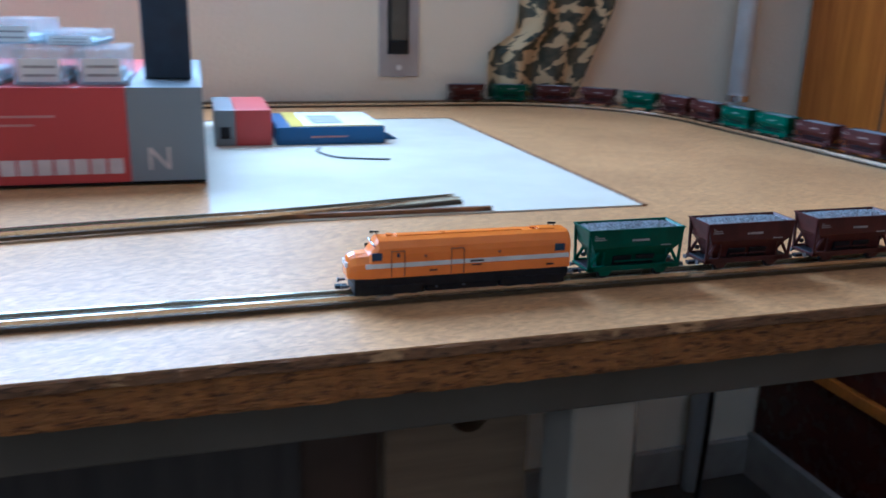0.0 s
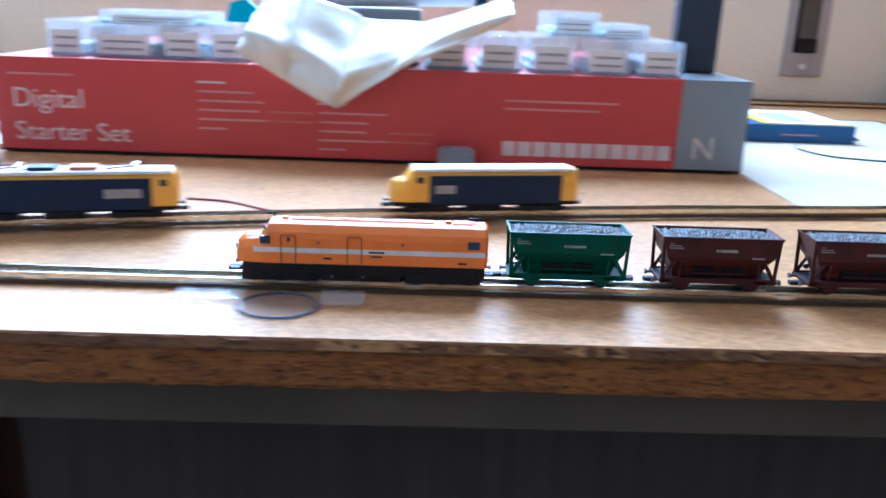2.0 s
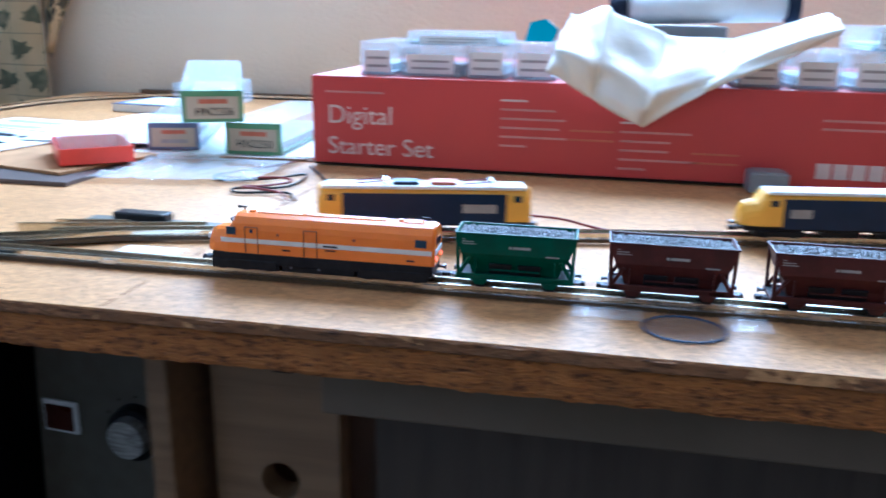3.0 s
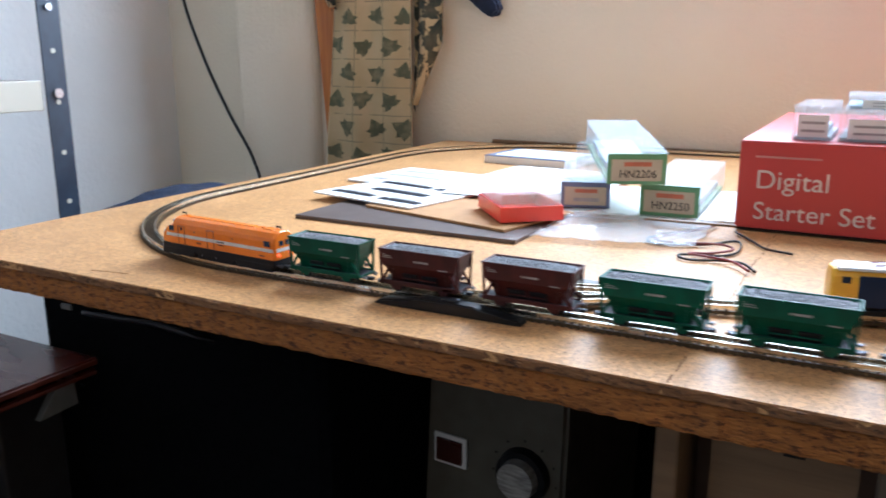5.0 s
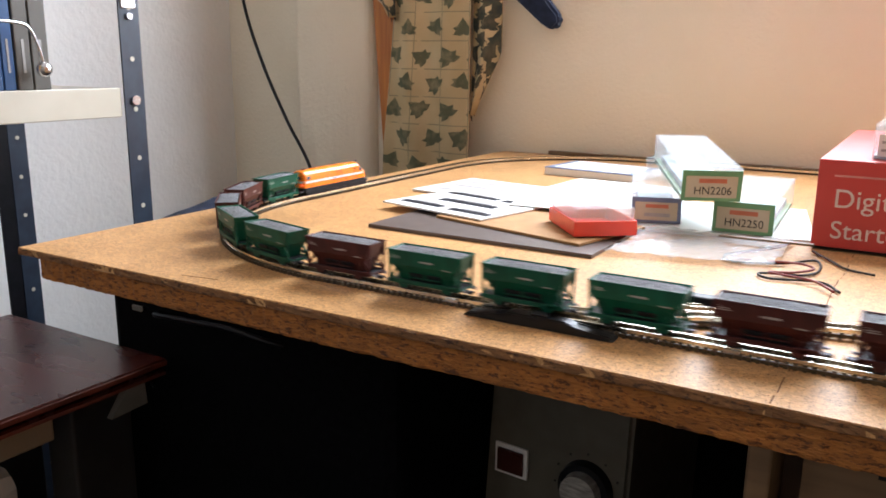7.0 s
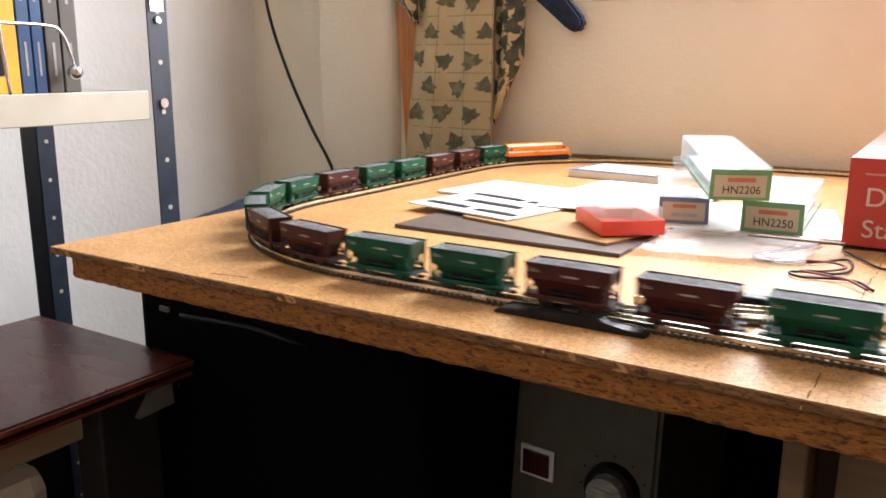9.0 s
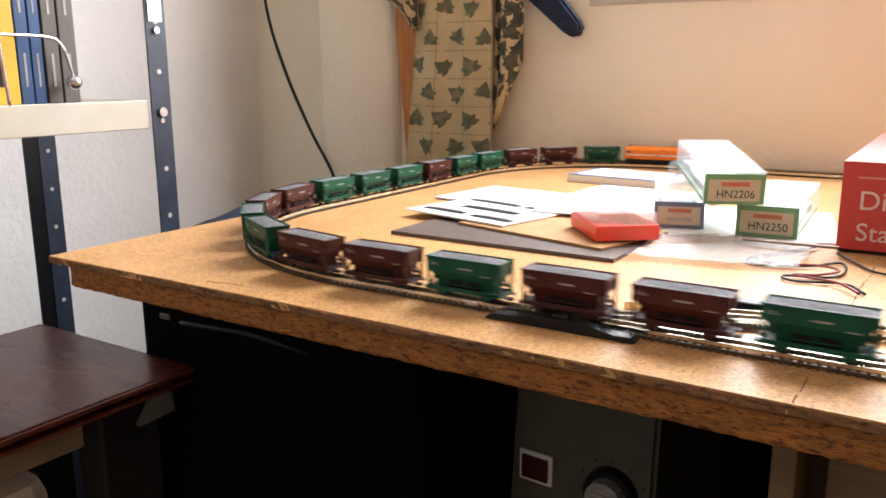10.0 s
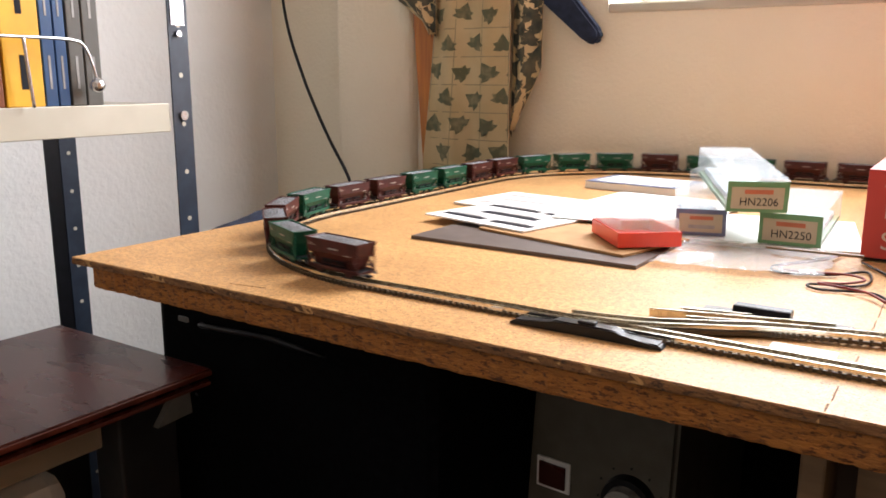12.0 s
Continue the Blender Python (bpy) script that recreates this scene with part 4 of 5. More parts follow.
def clear_case(m, w, d, h, label, band=None, code="", band_h=1.0):
    """A clear plastic model case with a foam cradle and a printed end label."""
    root = thing("model_case", label, "plastic case", m, group="model cases")
    t = 0.0011
    part("shell", box(0, w, 0, t, 0, h, 0.0004), M_CLEAR, root)
    part("shell", box(0, w, d - t, d, 0, h, 0.0004), M_CLEAR, root)
    part("shell", box(0, t, t, d - t, 0, h), M_CLEAR, root)
    part("shell", box(w - t, w, t, d - t, 0, h), M_CLEAR, root)
    part("lid", box(-0.0005, w + 0.0005, -0.0005, d + 0.0005, h + 0.0001, h + 0.0016, 0.0005), M_CLEAR, root)
    part("floor_tray", box(t, w - t, t, d - t, 0.0002, 0.003), band or M_FOAM, root)
    part("cradle", box(0.005, w - 0.005, 0.012, d - 0.010, 0.003, h * 0.34, 0.001), M_FOAM, root, "pale foam cradle")
    if band:
        part("end_band", box(0.0002, w - 0.0002, -0.0008, -0.0001, 0.0002, h * band_h), band, root, "coloured card end")
        part("label", box(w * 0.07, w * 0.92, -0.0012, -0.0009, h * 0.12 * band_h, h * 0.82 * band_h), M_LABEL, root)
        part("label_print", box(w * 0.28, w * 0.74, -0.0015, -0.0013, h * 0.60 * band_h, h * 0.74 * band_h), M_LABEL_RED, root)
        if code:
            words("code", code, h * 0.36, M_INK, root, pose(w * 0.20, -0.0014, h * 0.23), "dark printed code", 0.95)
        else:
            part("print_bar", box(w * 0.26, w * 0.78, -0.0015, -0.0013, h * 0.26 * band_h, h * 0.40 * band_h), M_INK_SOFT, root)
    else:
        part("label", box(w * 0.12, w * 0.88, -0.0005, -0.0001, h * 0.10, h * 0.78), M_PAPER, root)
        for k, (a, b) in enumerate(((0.2, 0.8), (0.2, 0.8))):
            part("print_bar", box(w * a, w * b, -0.0008, -0.0006, h * (0.25 + 0.25 * k), h * (0.33 + 0.25 * k)), M_INK_SOFT, root)
    return root


for x0, x1, z, y, h in ((0.034, 0.062, 0.0710, 0.352, 0.0245), (0.118, 0.151, 0.0710, 0.350, 0.0250), (0.154, 0.188, 0.0710, 0.350, 0.0255),
                        (0.316, 0.350, 0.0710, 0.346, 0.0235), (0.355, 0.389, 0.0710, 0.346, 0.0245), (0.394, 0.429, 0.0710, 0.346, 0.0250), (0.436, 0.471, 0.0710, 0.346, 0.0235), (0.477, 0.511, 0.0710, 0.346, 0.0240),
                        (0.412, 0.450, 0.0975, 0.372, 0.0165), (0.452, 0.490, 0.0968, 0.376, 0.0090)):
    clear_case(pose(x0, y, z, 0, 0, random.Random(int(x0 * 1e4)).uniform(-2, 2)), x1 - x0, 0.095, h, "clear plastic model case with a small white label")
clear_case(pose(0.066, 0.352, 0.0710), 0.049, 0.09, 0.0215, "wide clear plastic model case lying on the big box")
clear_case(pose(0.070, 0.362, 0.0945, 0, 0, 2), 0.080, 0.07, 0.0090, "flat clear plastic model case on other cases")
# the three cases beside the big box
clear_case(pose(-0.146, 0.337, 0.0045, 0, 0, 18), 0.042, 0.150, 0.0265, "clear model case with a blue grey end label", M_BLUE_CARD, "", 0.85)
clear_case(pose(-0.077, 0.338, 0.0045, 0, 0, 3), 0.048, 0.165, 0.0258, "clear model case with a green end label on the table", M_GREEN_CARD, "HN2250")
clear_case(pose(-0.0965, 0.3055, 0.0330, 5, 0, 25), 0.047, 0.150, 0.0250, "clear model case with a green end label lying across two others", M_GREEN_CARD, "HN2206")
single("empty_plastic_case", box(-0.155, -0.110, 0.400, 0.470, 0.0330, 0.0545, 0.001), M_CLEAR, "empty clear plastic case resting on another case", "plastic case")


def draped(name, label, top, bottom, y0, y1, sag, seed, material):
    """A crumpled sheet hung between a top line and a lower line of (x, z)."""
    rng = random.Random(seed)
    nu, nv = 48, 26
    bm = bmesh.new()
    def along(L, u):
        s = u * (len(L) - 1)
        i = min(int(s), len(L) - 2)
        t = s - i
        t = t * t * (3 - 2 * t)
        return Vector(L[i]).lerp(Vector(L[i + 1]), t)
    g = []
    for i in range(nu + 1):
        row = []
        for j in range(nv + 1):
            u, v = i / nu, j / nv
            p = along(top, u).lerp(along(bottom, u), v)
            fold = 0.0045 * math.sin(u * 17 + v * 4.0) + 0.0030 * math.sin(u * 31 - v * 9) + 0.0045 * noise.noise((u * 6, v * 5, seed))
            row.append(bm.verts.new((p.x + 0.002 * noise.noise((u * 9, v * 9, 3)), y0 + (y1 - y0) * min(1, v * 1.6) + fold * (0.4 + v * 0.6) - 0.004, p.y + 0.003 * noise.noise((u * 8, v * 4, 9)) + sag * math.sin(math.pi * u) * (1 - v))))
        g.append(row)
    for i in range(nu):
        for j in range(nv):
            bm.faces.new((g[i][j], g[i + 1][j], g[i + 1][j + 1], g[i][j + 1]))
    ob = single(name, bm, material, label, "bag", smooth=True)
    so = ob.modifiers.new("thickness", "SOLIDIFY")
    so.thickness = 0.0008
    return ob


draped("white_bag", "crumpled white cloth bag hanging over the red box", [(0.196, 0.120), (0.225, 0.128), (0.268, 0.112), (0.315, 0.108), (0.378, 0.123)], [(0.183, 0.080), (0.215, 0.062), (0.252, 0.0425), (0.292, 0.068), (0.378, 0.110)], 0.372, 0.322, -0.006, 5, M_BAG)


def scanner():
    root = thing("white_device", "white and navy rounded device lying on the boxes", "device")
    bm = cyl((0.238, 0.395, 0.1235), (0.355, 0.395, 0.1270), 0.0105, n=28)
    bmesh.ops.bevel(bm, geom=[e for e in bm.edges if len(e.link_faces) == 2 and abs(e.verts[0].co.x - e.verts[1].co.x) < 0.002], offset=0.003, segments=3, affect="EDGES")
    part("barrel", bm, M_WHITE, root, smooth=True)
    part("end_cap", cyl((0.224, 0.395, 0.1232), (0.238, 0.395, 0.1235), 0.0108, 0.0112, 28), M_NAVY, root, smooth=True)
    part("end_cap", cyl((0.355, 0.395, 0.1270), (0.364, 0.395, 0.1272), 0.0112, 0.0105, 28), M_NAVY, root, smooth=True)
    part("top_band", box(0.236, 0.358, 0.392, 0.403, 0.1335, 0.1375, 0.0015), M_NAVY, root)


scanner()
single("grey_case", box(0.236, 0.312, 0.374, 0.455, 0.0711, 0.1128, 0.002), M_GREY_BOX, "plain grey box under the white device", "box")
single("teal_wrapper", prism([(0.160, 0.0985), (0.183, 0.0985), (0.186, 0.108), (0.176, 0.116), (0.164, 0.113)], 0.382, 0.390), M_TEAL, "small teal plastic wrapper on the cases", "wrapper")
bm = box(0.519, 0.5545, 0.400, 0.414, 0.0711, 0.1750, 0.0012)
single("dark_upright_case", bm, M_STEEL_BLUE, "dark blue grey case standing upright on the box", "case")
bm = box(0.328, 0.3545, 0.308, 0.328, 0.0013, 0.0155, 0.001)
box(0.331, 0.3515, 0.3085, 0.328, 0.0155, 0.0165, 0.0003, bm)
single("grey_connector_block", bm, M_GREY_BOX, "small grey plastic block in front of the box", "block")


def small_boxes():
    root = thing("red_grey_box", "small red and grey cardboard box beside the big one", "box")
    part("carton", box(0.590, 0.6235, 0.498, 0.620, 0.0013, 0.0345, 0.0006), M_RED_BOX, root)
    part("grey_end", box(0.571, 0.5898, 0.498, 0.620, 0.0013, 0.0345, 0.0006), M_GREY_BOX, root)
    part("print_bar", box(0.576, 0.585, 0.4975, 0.4981, 0.008, 0.019), M_INK, root)
    root = thing("blue_box", "flat blue and yellow cardboard box with a white top", "box", pose(0.005, 0.020, 0))
    part("carton", box(0.6225, 0.727, 0.476, 0.590, 0.0013, 0.0180, 0.0006), M_BLUE_BOX, root)
    part("top_print", box(0.642, 0.726, 0.478, 0.589, 0.0180, 0.0184), M_PAPER, root)
    part("yellow_band", box(0.636, 0.650, 0.478, 0.589, 0.0185, 0.0189), M_YELLOW_CARD, root)
    part("yellow_band", box(0.651, 0.726, 0.478, 0.484, 0.0185, 0.0189), M_YELLOW_CARD, root)
    part("grey_window", box(0.660, 0.690, 0.500, 0.560, 0.0185, 0.0189), M_INK_SOFT, root)
    part("print_bar", box(0.655, 0.690, 0.4755, 0.4761, 0.008, 0.0095), M_PRINT_PINK, root)
    part("flap", prism([(0.7272, 0.0014), (0.746, 0.0014), (0.7272, 0.0120)], 0.500, 0.5008), M_BLUE_BOX, root)


small_boxes()


def wire(name, pts, r, m, label):
    single(name, tube(pts, r, 6), m, label, "wire", smooth=True)


wire("black_wire", [(0.665, 0.475, 0.002), (0.660, 0.450, 0.0022), (0.672, 0.420, 0.0022), (0.694, 0.408, 0.0022), (0.716, 0.402, 0.0022)], 0.0008, M_BLACK, "thin black wire lying on the pale sheet")
wire("red_wire", [(0.186, 0.166, 0.010), (0.205, 0.176, 0.0065), (0.222, 0.1795, 0.0022), (0.236, 0.172, 0.0020)], 0.0008, M_WIRE_RED, "dark red wire trailing from the parked engine")
wire("black_wire", [(-0.018, 0.330, 0.002), (-0.030, 0.305, 0.0016), (-0.050, 0.268, 0.0016), (-0.040, 0.250, 0.0016), (-0.010, 0.262, 0.0016), (0.010, 0.285, 0.0016), (0.016, 0.255, 0.0016), (0.008, 0.235, 0.0016), (-0.018, 0.226, 0.0016), (-0.010, 0.214, 0.0016), (0.020, 0.222, 0.0016), (0.034, 0.202, 0.0016)], 0.0009, M_BLACK, "tangled black wire on the table")
wire("red_wire", [(-0.012, 0.335, 0.003), (-0.022, 0.303, 0.0032), (-0.044, 0.265, 0.0032), (-0.034, 0.253, 0.0032), (0.000, 0.262, 0.0032), (0.013, 0.250, 0.0034), (0.002, 0.232, 0.0034), (-0.012, 0.224, 0.0034), (0.016, 0.216, 0.0034), (0.031, 0.196, 0.0030)], 0.0009, M_WIRE_RED, "tangled dark red wire on the table")
single("wooden_stick", plate([(-0.062, 0.296), (0.006, 0.300), (0.006, 0.305), (-0.058, 0.300)], 0.0086, 0.0102), M_LIGHT_WOOD, "thin tan wooden stick lying on the film", "stick")
wire("black_wire", [(0.004, 0.315, 0.0022), (0.020, 0.290, 0.0016), (0.032, 0.270, 0.0016), (0.050, 0.262, 0.0016)], 0.0009, M_BLACK, "short black wire by the red box")


def papers():
    def sheet(name, label, m, w, d, t, material):
        root = thing(name, label, "paper", m)
        part("leaf", box(0, w, 0, d, 0, t, 0.0002), material, root)
        return root
    sheet("dark_folder", "brown grey cardboard folder lying on the table", pose(-0.335, 0.207, 0.0002, 0, 0, -0.5), 0.203, 0.150, 0.003, M_DARK_FOLDER)
    sheet("brown_card", "brown cardboard sheet on the folder", pose(-0.300, 0.262, 0.0034, 0, 0, -14), 0.155, 0.095, 0.0022, M_BROWN_CARD)
    r = sheet("printed_sheet", "white sheet printed with dark engine pictures", pose(-0.375, 0.286, 0.0062, 0, 0, -13), 0.125, 0.115, 0.0016, M_PAPER)
    for k, (a, b, y0, y1) in enumerate(((0.008, 0.062, 0.014, 0.030), (0.030, 0.100, 0.044, 0.062), (0.008, 0.074, 0.080, 0.096), (0.072, 0.121, 0.012, 0.028), (0.080, 0.121, 0.080, 0.096))):
        part("printed_picture", box(a, b, y0, y1 - 0.005, 0.0017, 0.0019), M_INK, r)
        part("printed_picture", box(a + 0.008, b - 0.012, y1 - 0.0049, y1, 0.0017, 0.0019), M_INK_SOFT, r)
        part("printed_line", box(a, b - 0.020, y1 + 0.003, y1 + 0.005, 0.0017, 0.0019), M_INK_SOFT, r)
    part("green_edge", box(0.0, 0.125, 0.1152, 0.120, 0, 0.0012), M_GREEN_CARD, r)
    r = sheet("printed_sheet", "white printed sheet under other papers", pose(-0.410, 0.392, 0.0004, 0, 0, -8), 0.150, 0.110, 0.0024, M_PAPER)
    for k in range(3):
        part("printed_picture", box(0.015, 0.085, 0.018 + 0.03 * k, 0.030 + 0.03 * k, 0.0025, 0.0027), M_INK_SOFT, r)
    sheet("white_sheet", "plain white sheet lying on the papers", pose(-0.262, 0.330, 0.0085, 0, 0, 6), 0.115, 0.120, 0.0010, M_PAPER)
    sheet("white_sheet", "plain white sheet lying on the table", pose(-0.290, 0.460, 0.0032, 0, 0, -4), 0.150, 0.105, 0.0012, M_PAPER)
    r = sheet("booklet", "stack of pale booklets near the far track", pose(-0.345, 0.600, 0.0004, 0, 0, -6), 0.120, 0.085, 0.0085, M_PAPER)
    part("cover", box(0.0, 0.120, 0.0, 0.085, 0.0086, 0.0095), M_BLUE_CARD, r)
    part("cover_print", box(0.010, 0.110, 0.008, 0.077, 0.0096, 0.0099), M_PAPER, r)
    sheet("white_sheet", "plain white sheet under the model cases", pose(-0.160, 0.318, 0.0003, 0, 0, 10), 0.165, 0.150, 0.0036, M_PAPER)


papers()


def red_tray():
    root = thing("red_tray", "small red plastic tray with a clear lid", "tray", pose(-0.160, 0.240, 0.0068, 0, 0, 40))
    w, d, h, t = 0.052, 0.070, 0.0120, 0.0016
    for a in ((0, w, 0, t), (0, w, d - t, d), (0, t, t, d - t), (w - t, w, t, d - t)):
        part("side", box(a[0], a[1], a[2], a[3], 0, h, 0.0004), M_RED_PLASTIC, root)
    part("bottom", box(t, w - t, t, d - t, 0, 0.0014), M_RED_PLASTIC, root)
    for a in ((0.002, w - 0.002, 0.002, 0.0026), (0.002, w - 0.002, d - 0.0026, d - 0.002), (0.002, 0.0026, 0.0027, d - 0.0027), (w - 0.0026, w - 0.002, 0.0027, d - 0.0027)):
        part("lid_side", box(a[0], a[1], a[2], a[3], 0.0016, h + 0.0090), M_FILM, root, "clear plastic lid")
    part("lid_top", box(0.002, w - 0.002, 0.002, d - 0.002, h + 0.0091, h + 0.0099), M_FILM, root, "clear plastic lid")


red_tray()


def film_sheet():
    bm = bmesh.new()
    n = 22
    g = [[bm.verts.new((-0.128 + 0.115 * i / n + 0.004 * noise.noise((i * 0.7, j * 0.5, 2)), 0.222 + 0.105 * j / n + 0.02 * i / n, 0.0035 + 0.0045 * abs(noise.noise((i * 0.42, j * 0.42, 7))) + 0.001 * noise.noise((i * 1.5, j * 1.5, 1)))) for j in range(n + 1)] for i in range(n + 1)]
    for i in range(n):
        for j in range(n):
            bm.faces.new((g[i][j], g[i + 1][j], g[i + 1][j + 1], g[i][j + 1]))
    ob = single("clear_film", bm, M_FILM, "crumpled clear plastic film lying on the table", "plastic film", smooth=True)
    ob.modifiers.new("thickness", "SOLIDIFY").thickness = 0.0003


film_sheet()


def tape_ring():
    root = thing("clear_disc", "clear plastic disc with a bluish rim on the board", "disc")
    bm = bmesh.new()
    n = 40
    rows = [[bm.verts.new((0.2605 + r * math.cos(2 * math.pi * k / n), 0.0305 + r * 0.86 * math.sin(2 * math.pi * k / n), z)) for k in range(n)] for r, z in ((0.0163, 0.0003), (0.0166, 0.0008), (0.0161, 0.0012), (0.0156, 0.0008))]
    for a, b in zip(rows, rows[1:] + rows[:1]):
        for k in range(n):
            bm.faces.new((a[k - 1], a[k], b[k], b[k - 1]))
    part("rim", bm, M_BOOK_BLUE, root, "bluish rim", smooth=True)
    part("disc_face", cyl((0.2605, 0.0305, 0.0004), (0.2605, 0.0305, 0.0011), 0.0155, n=40), M_DISC, root)
    for name, x0, x1, y0, y1, tilt, seed in (("clear_wrapper", 0.2760, 0.2945, 0.0300, 0.0460, 1.2, 3), ("clear_wrapper", 0.2160, 0.2450, 0.0330, 0.0465, 0.6, 4), ("clear_wrapper", 0.2150, 0.2480, 0.0790, 0.0970, 0.8, 5), ("clear_wrapper", 0.2500, 0.2880, 0.0760, 0.0990, 1.4, 6)):
        bm = bmesh.new()
        n, m = 12, 8
        g = [[bm.verts.new((x0 + (x1 - x0) * i / n + 0.0012 * noise.noise((i * 0.6, j * 0.9, seed)), y0 + (y1 - y0) * j / m + 0.0012 * noise.noise((i * 0.8, j * 0.5, seed + 9)), 0.0011 + 0.0008 * tilt * (0.5 + noise.noise((i * 0.35, j * 0.4, seed + 5))))) for j in range(m + 1)] for i in range(n + 1)]
        for i in range(n):
            for j in range(m):
                bm.faces.new((g[i][j], g[i + 1][j], g[i + 1][j + 1], g[i][j + 1]))
        ob = single(name, bm, M_GLINT, "crumpled shiny clear wrapper lying beside the rails", "plastic wrapper", group="clear wrappers by the rails", smooth=True)
        ob.modifiers.new("thickness", "SOLIDIFY").thickness = 0.0003
    single("white_tag", box(-0.012, 0.020, 0.074, 0.086, 0.0002, 0.0006), M_PAPER, "white paper scrap beside the turnout", "tag")
    single("roadbed_strip", box(0.560, 0.742, 0.2070, 0.2105, 0.0013, 0.0042, 0.0004), M_EDGE_TOP, "reddish brown wooden strip beside the siding", "strip")


tape_ring()

# ---- under and beside the table ----
def controller():
    root = thing("grey_power_controller", "grey metal power controller with a red switch and knob", "controller", pose(-0.285, 0.322, 0, 0, 0, -5))
    bm = prism([(0.0, -0.46), (0.158, -0.46), (0.166, -0.05), (0.022, -0.05)], 0.0, 0.20)
    bmesh.ops.bevel(bm, geom=list(bm.edges), offset=0.004, segments=3, affect="EDGES")
    part("cabinet", bm, M_GREY_PAINT, root)
    part("foot_block", box(0.01, 0.15, 0.01, 0.19, FLOOR, -0.46), M_BLACK, root)
    sx, sz = 0.0415, -0.243
    fr = part("switch_frame", box(sx - 0.0185, sx + 0.0185, -0.003, 0.0, sz - 0.016, sz + 0.016, 0.001), M_WHITE, root, "white switch frame")
    part("switch_rocker", box(sx - 0.0145, sx + 0.0145, -0.006, -0.0031, sz - 0.0120, sz + 0.0120, 0.001), M_MAHOGANY, fr, "dark red rocker")
    kx, kz = 0.122, -0.245
    kn = part("knob_skirt", cyl((kx, 0.0, kz), (kx, -0.010, kz), 0.0265, 0.0250, 40), M_BLACK, root, "black knob with a steel cap")
    part("knob_cap", cyl((kx, -0.0101, kz), (kx, -0.020, kz), 0.0190, 0.0180, 40), M_KNOB, kn)
    for k in range(9):
        a = radians(-40 + k * 32.5)
        part("scale_mark", cyl((kx + 0.033 * math.cos(a), 0.0003, kz + 0.033 * math.sin(a)), (kx + 0.033 * math.cos(a), -0.0006, kz + 0.033 * math.sin(a)), 0.0012, n=8), M_BLACK, root)


controller()


def suitcase():
    root = thing("black_suitcase", "black cloth suitcase with a side handle", "suitcase")
    part("shell", box(-0.683, -0.300, 0.200, 0.52, FLOOR, -0.056, 0.015), M_BLACK_CLOTH_SHADE, root)
    part("handle", tube([(-0.607, 0.203, -0.124), (-0.594, 0.190, -0.1195), (-0.550, 0.187, -0.1165), (-0.495, 0.186, -0.1140), (-0.447, 0.189, -0.1185), (-0.431, 0.203, -0.126)], 0.0030, 8), M_BLACK, root, "black plastic side handle", smooth=True)
    part("zip_pull", box(-0.641, -0.626, 0.1965, 0.1995, -0.124, -0.118, 0.001), M_BRACKET, root, "small grey metal zip pull")
    # black block added where only shade lies behind the controller
    single("deep_shade_block", box(-0.298, 0.010, 0.535, 0.74, FLOOR, -0.03, 0.004), M_BLACK_CLOTH_SHADE, "black block that paints the shade deep below the table", "cabinet")
    bm = bmesh.new()
    g = [[bm.verts.new((-0.70 + 0.185 * i / 16, 0.245 + 0.24 * j / 16, -0.0555 + 0.0385 * math.sin(math.pi * i / 16) ** 0.5 * math.sin(math.pi * j / 16) ** 0.5 + 0.006 * noise.noise((i * 0.5, j * 0.4, 5)))) for j in range(17)] for i in range(17)]
    for i in range(16):
        for j in range(16):
            bm.faces.new((g[i][j], g[i + 1][j], g[i + 1][j + 1], g[i][j + 1]))
    single("navy_bag", bm, M_NAVY, "dark navy cloth bag lying on the suitcase", "bag", smooth=True)


suitcase()


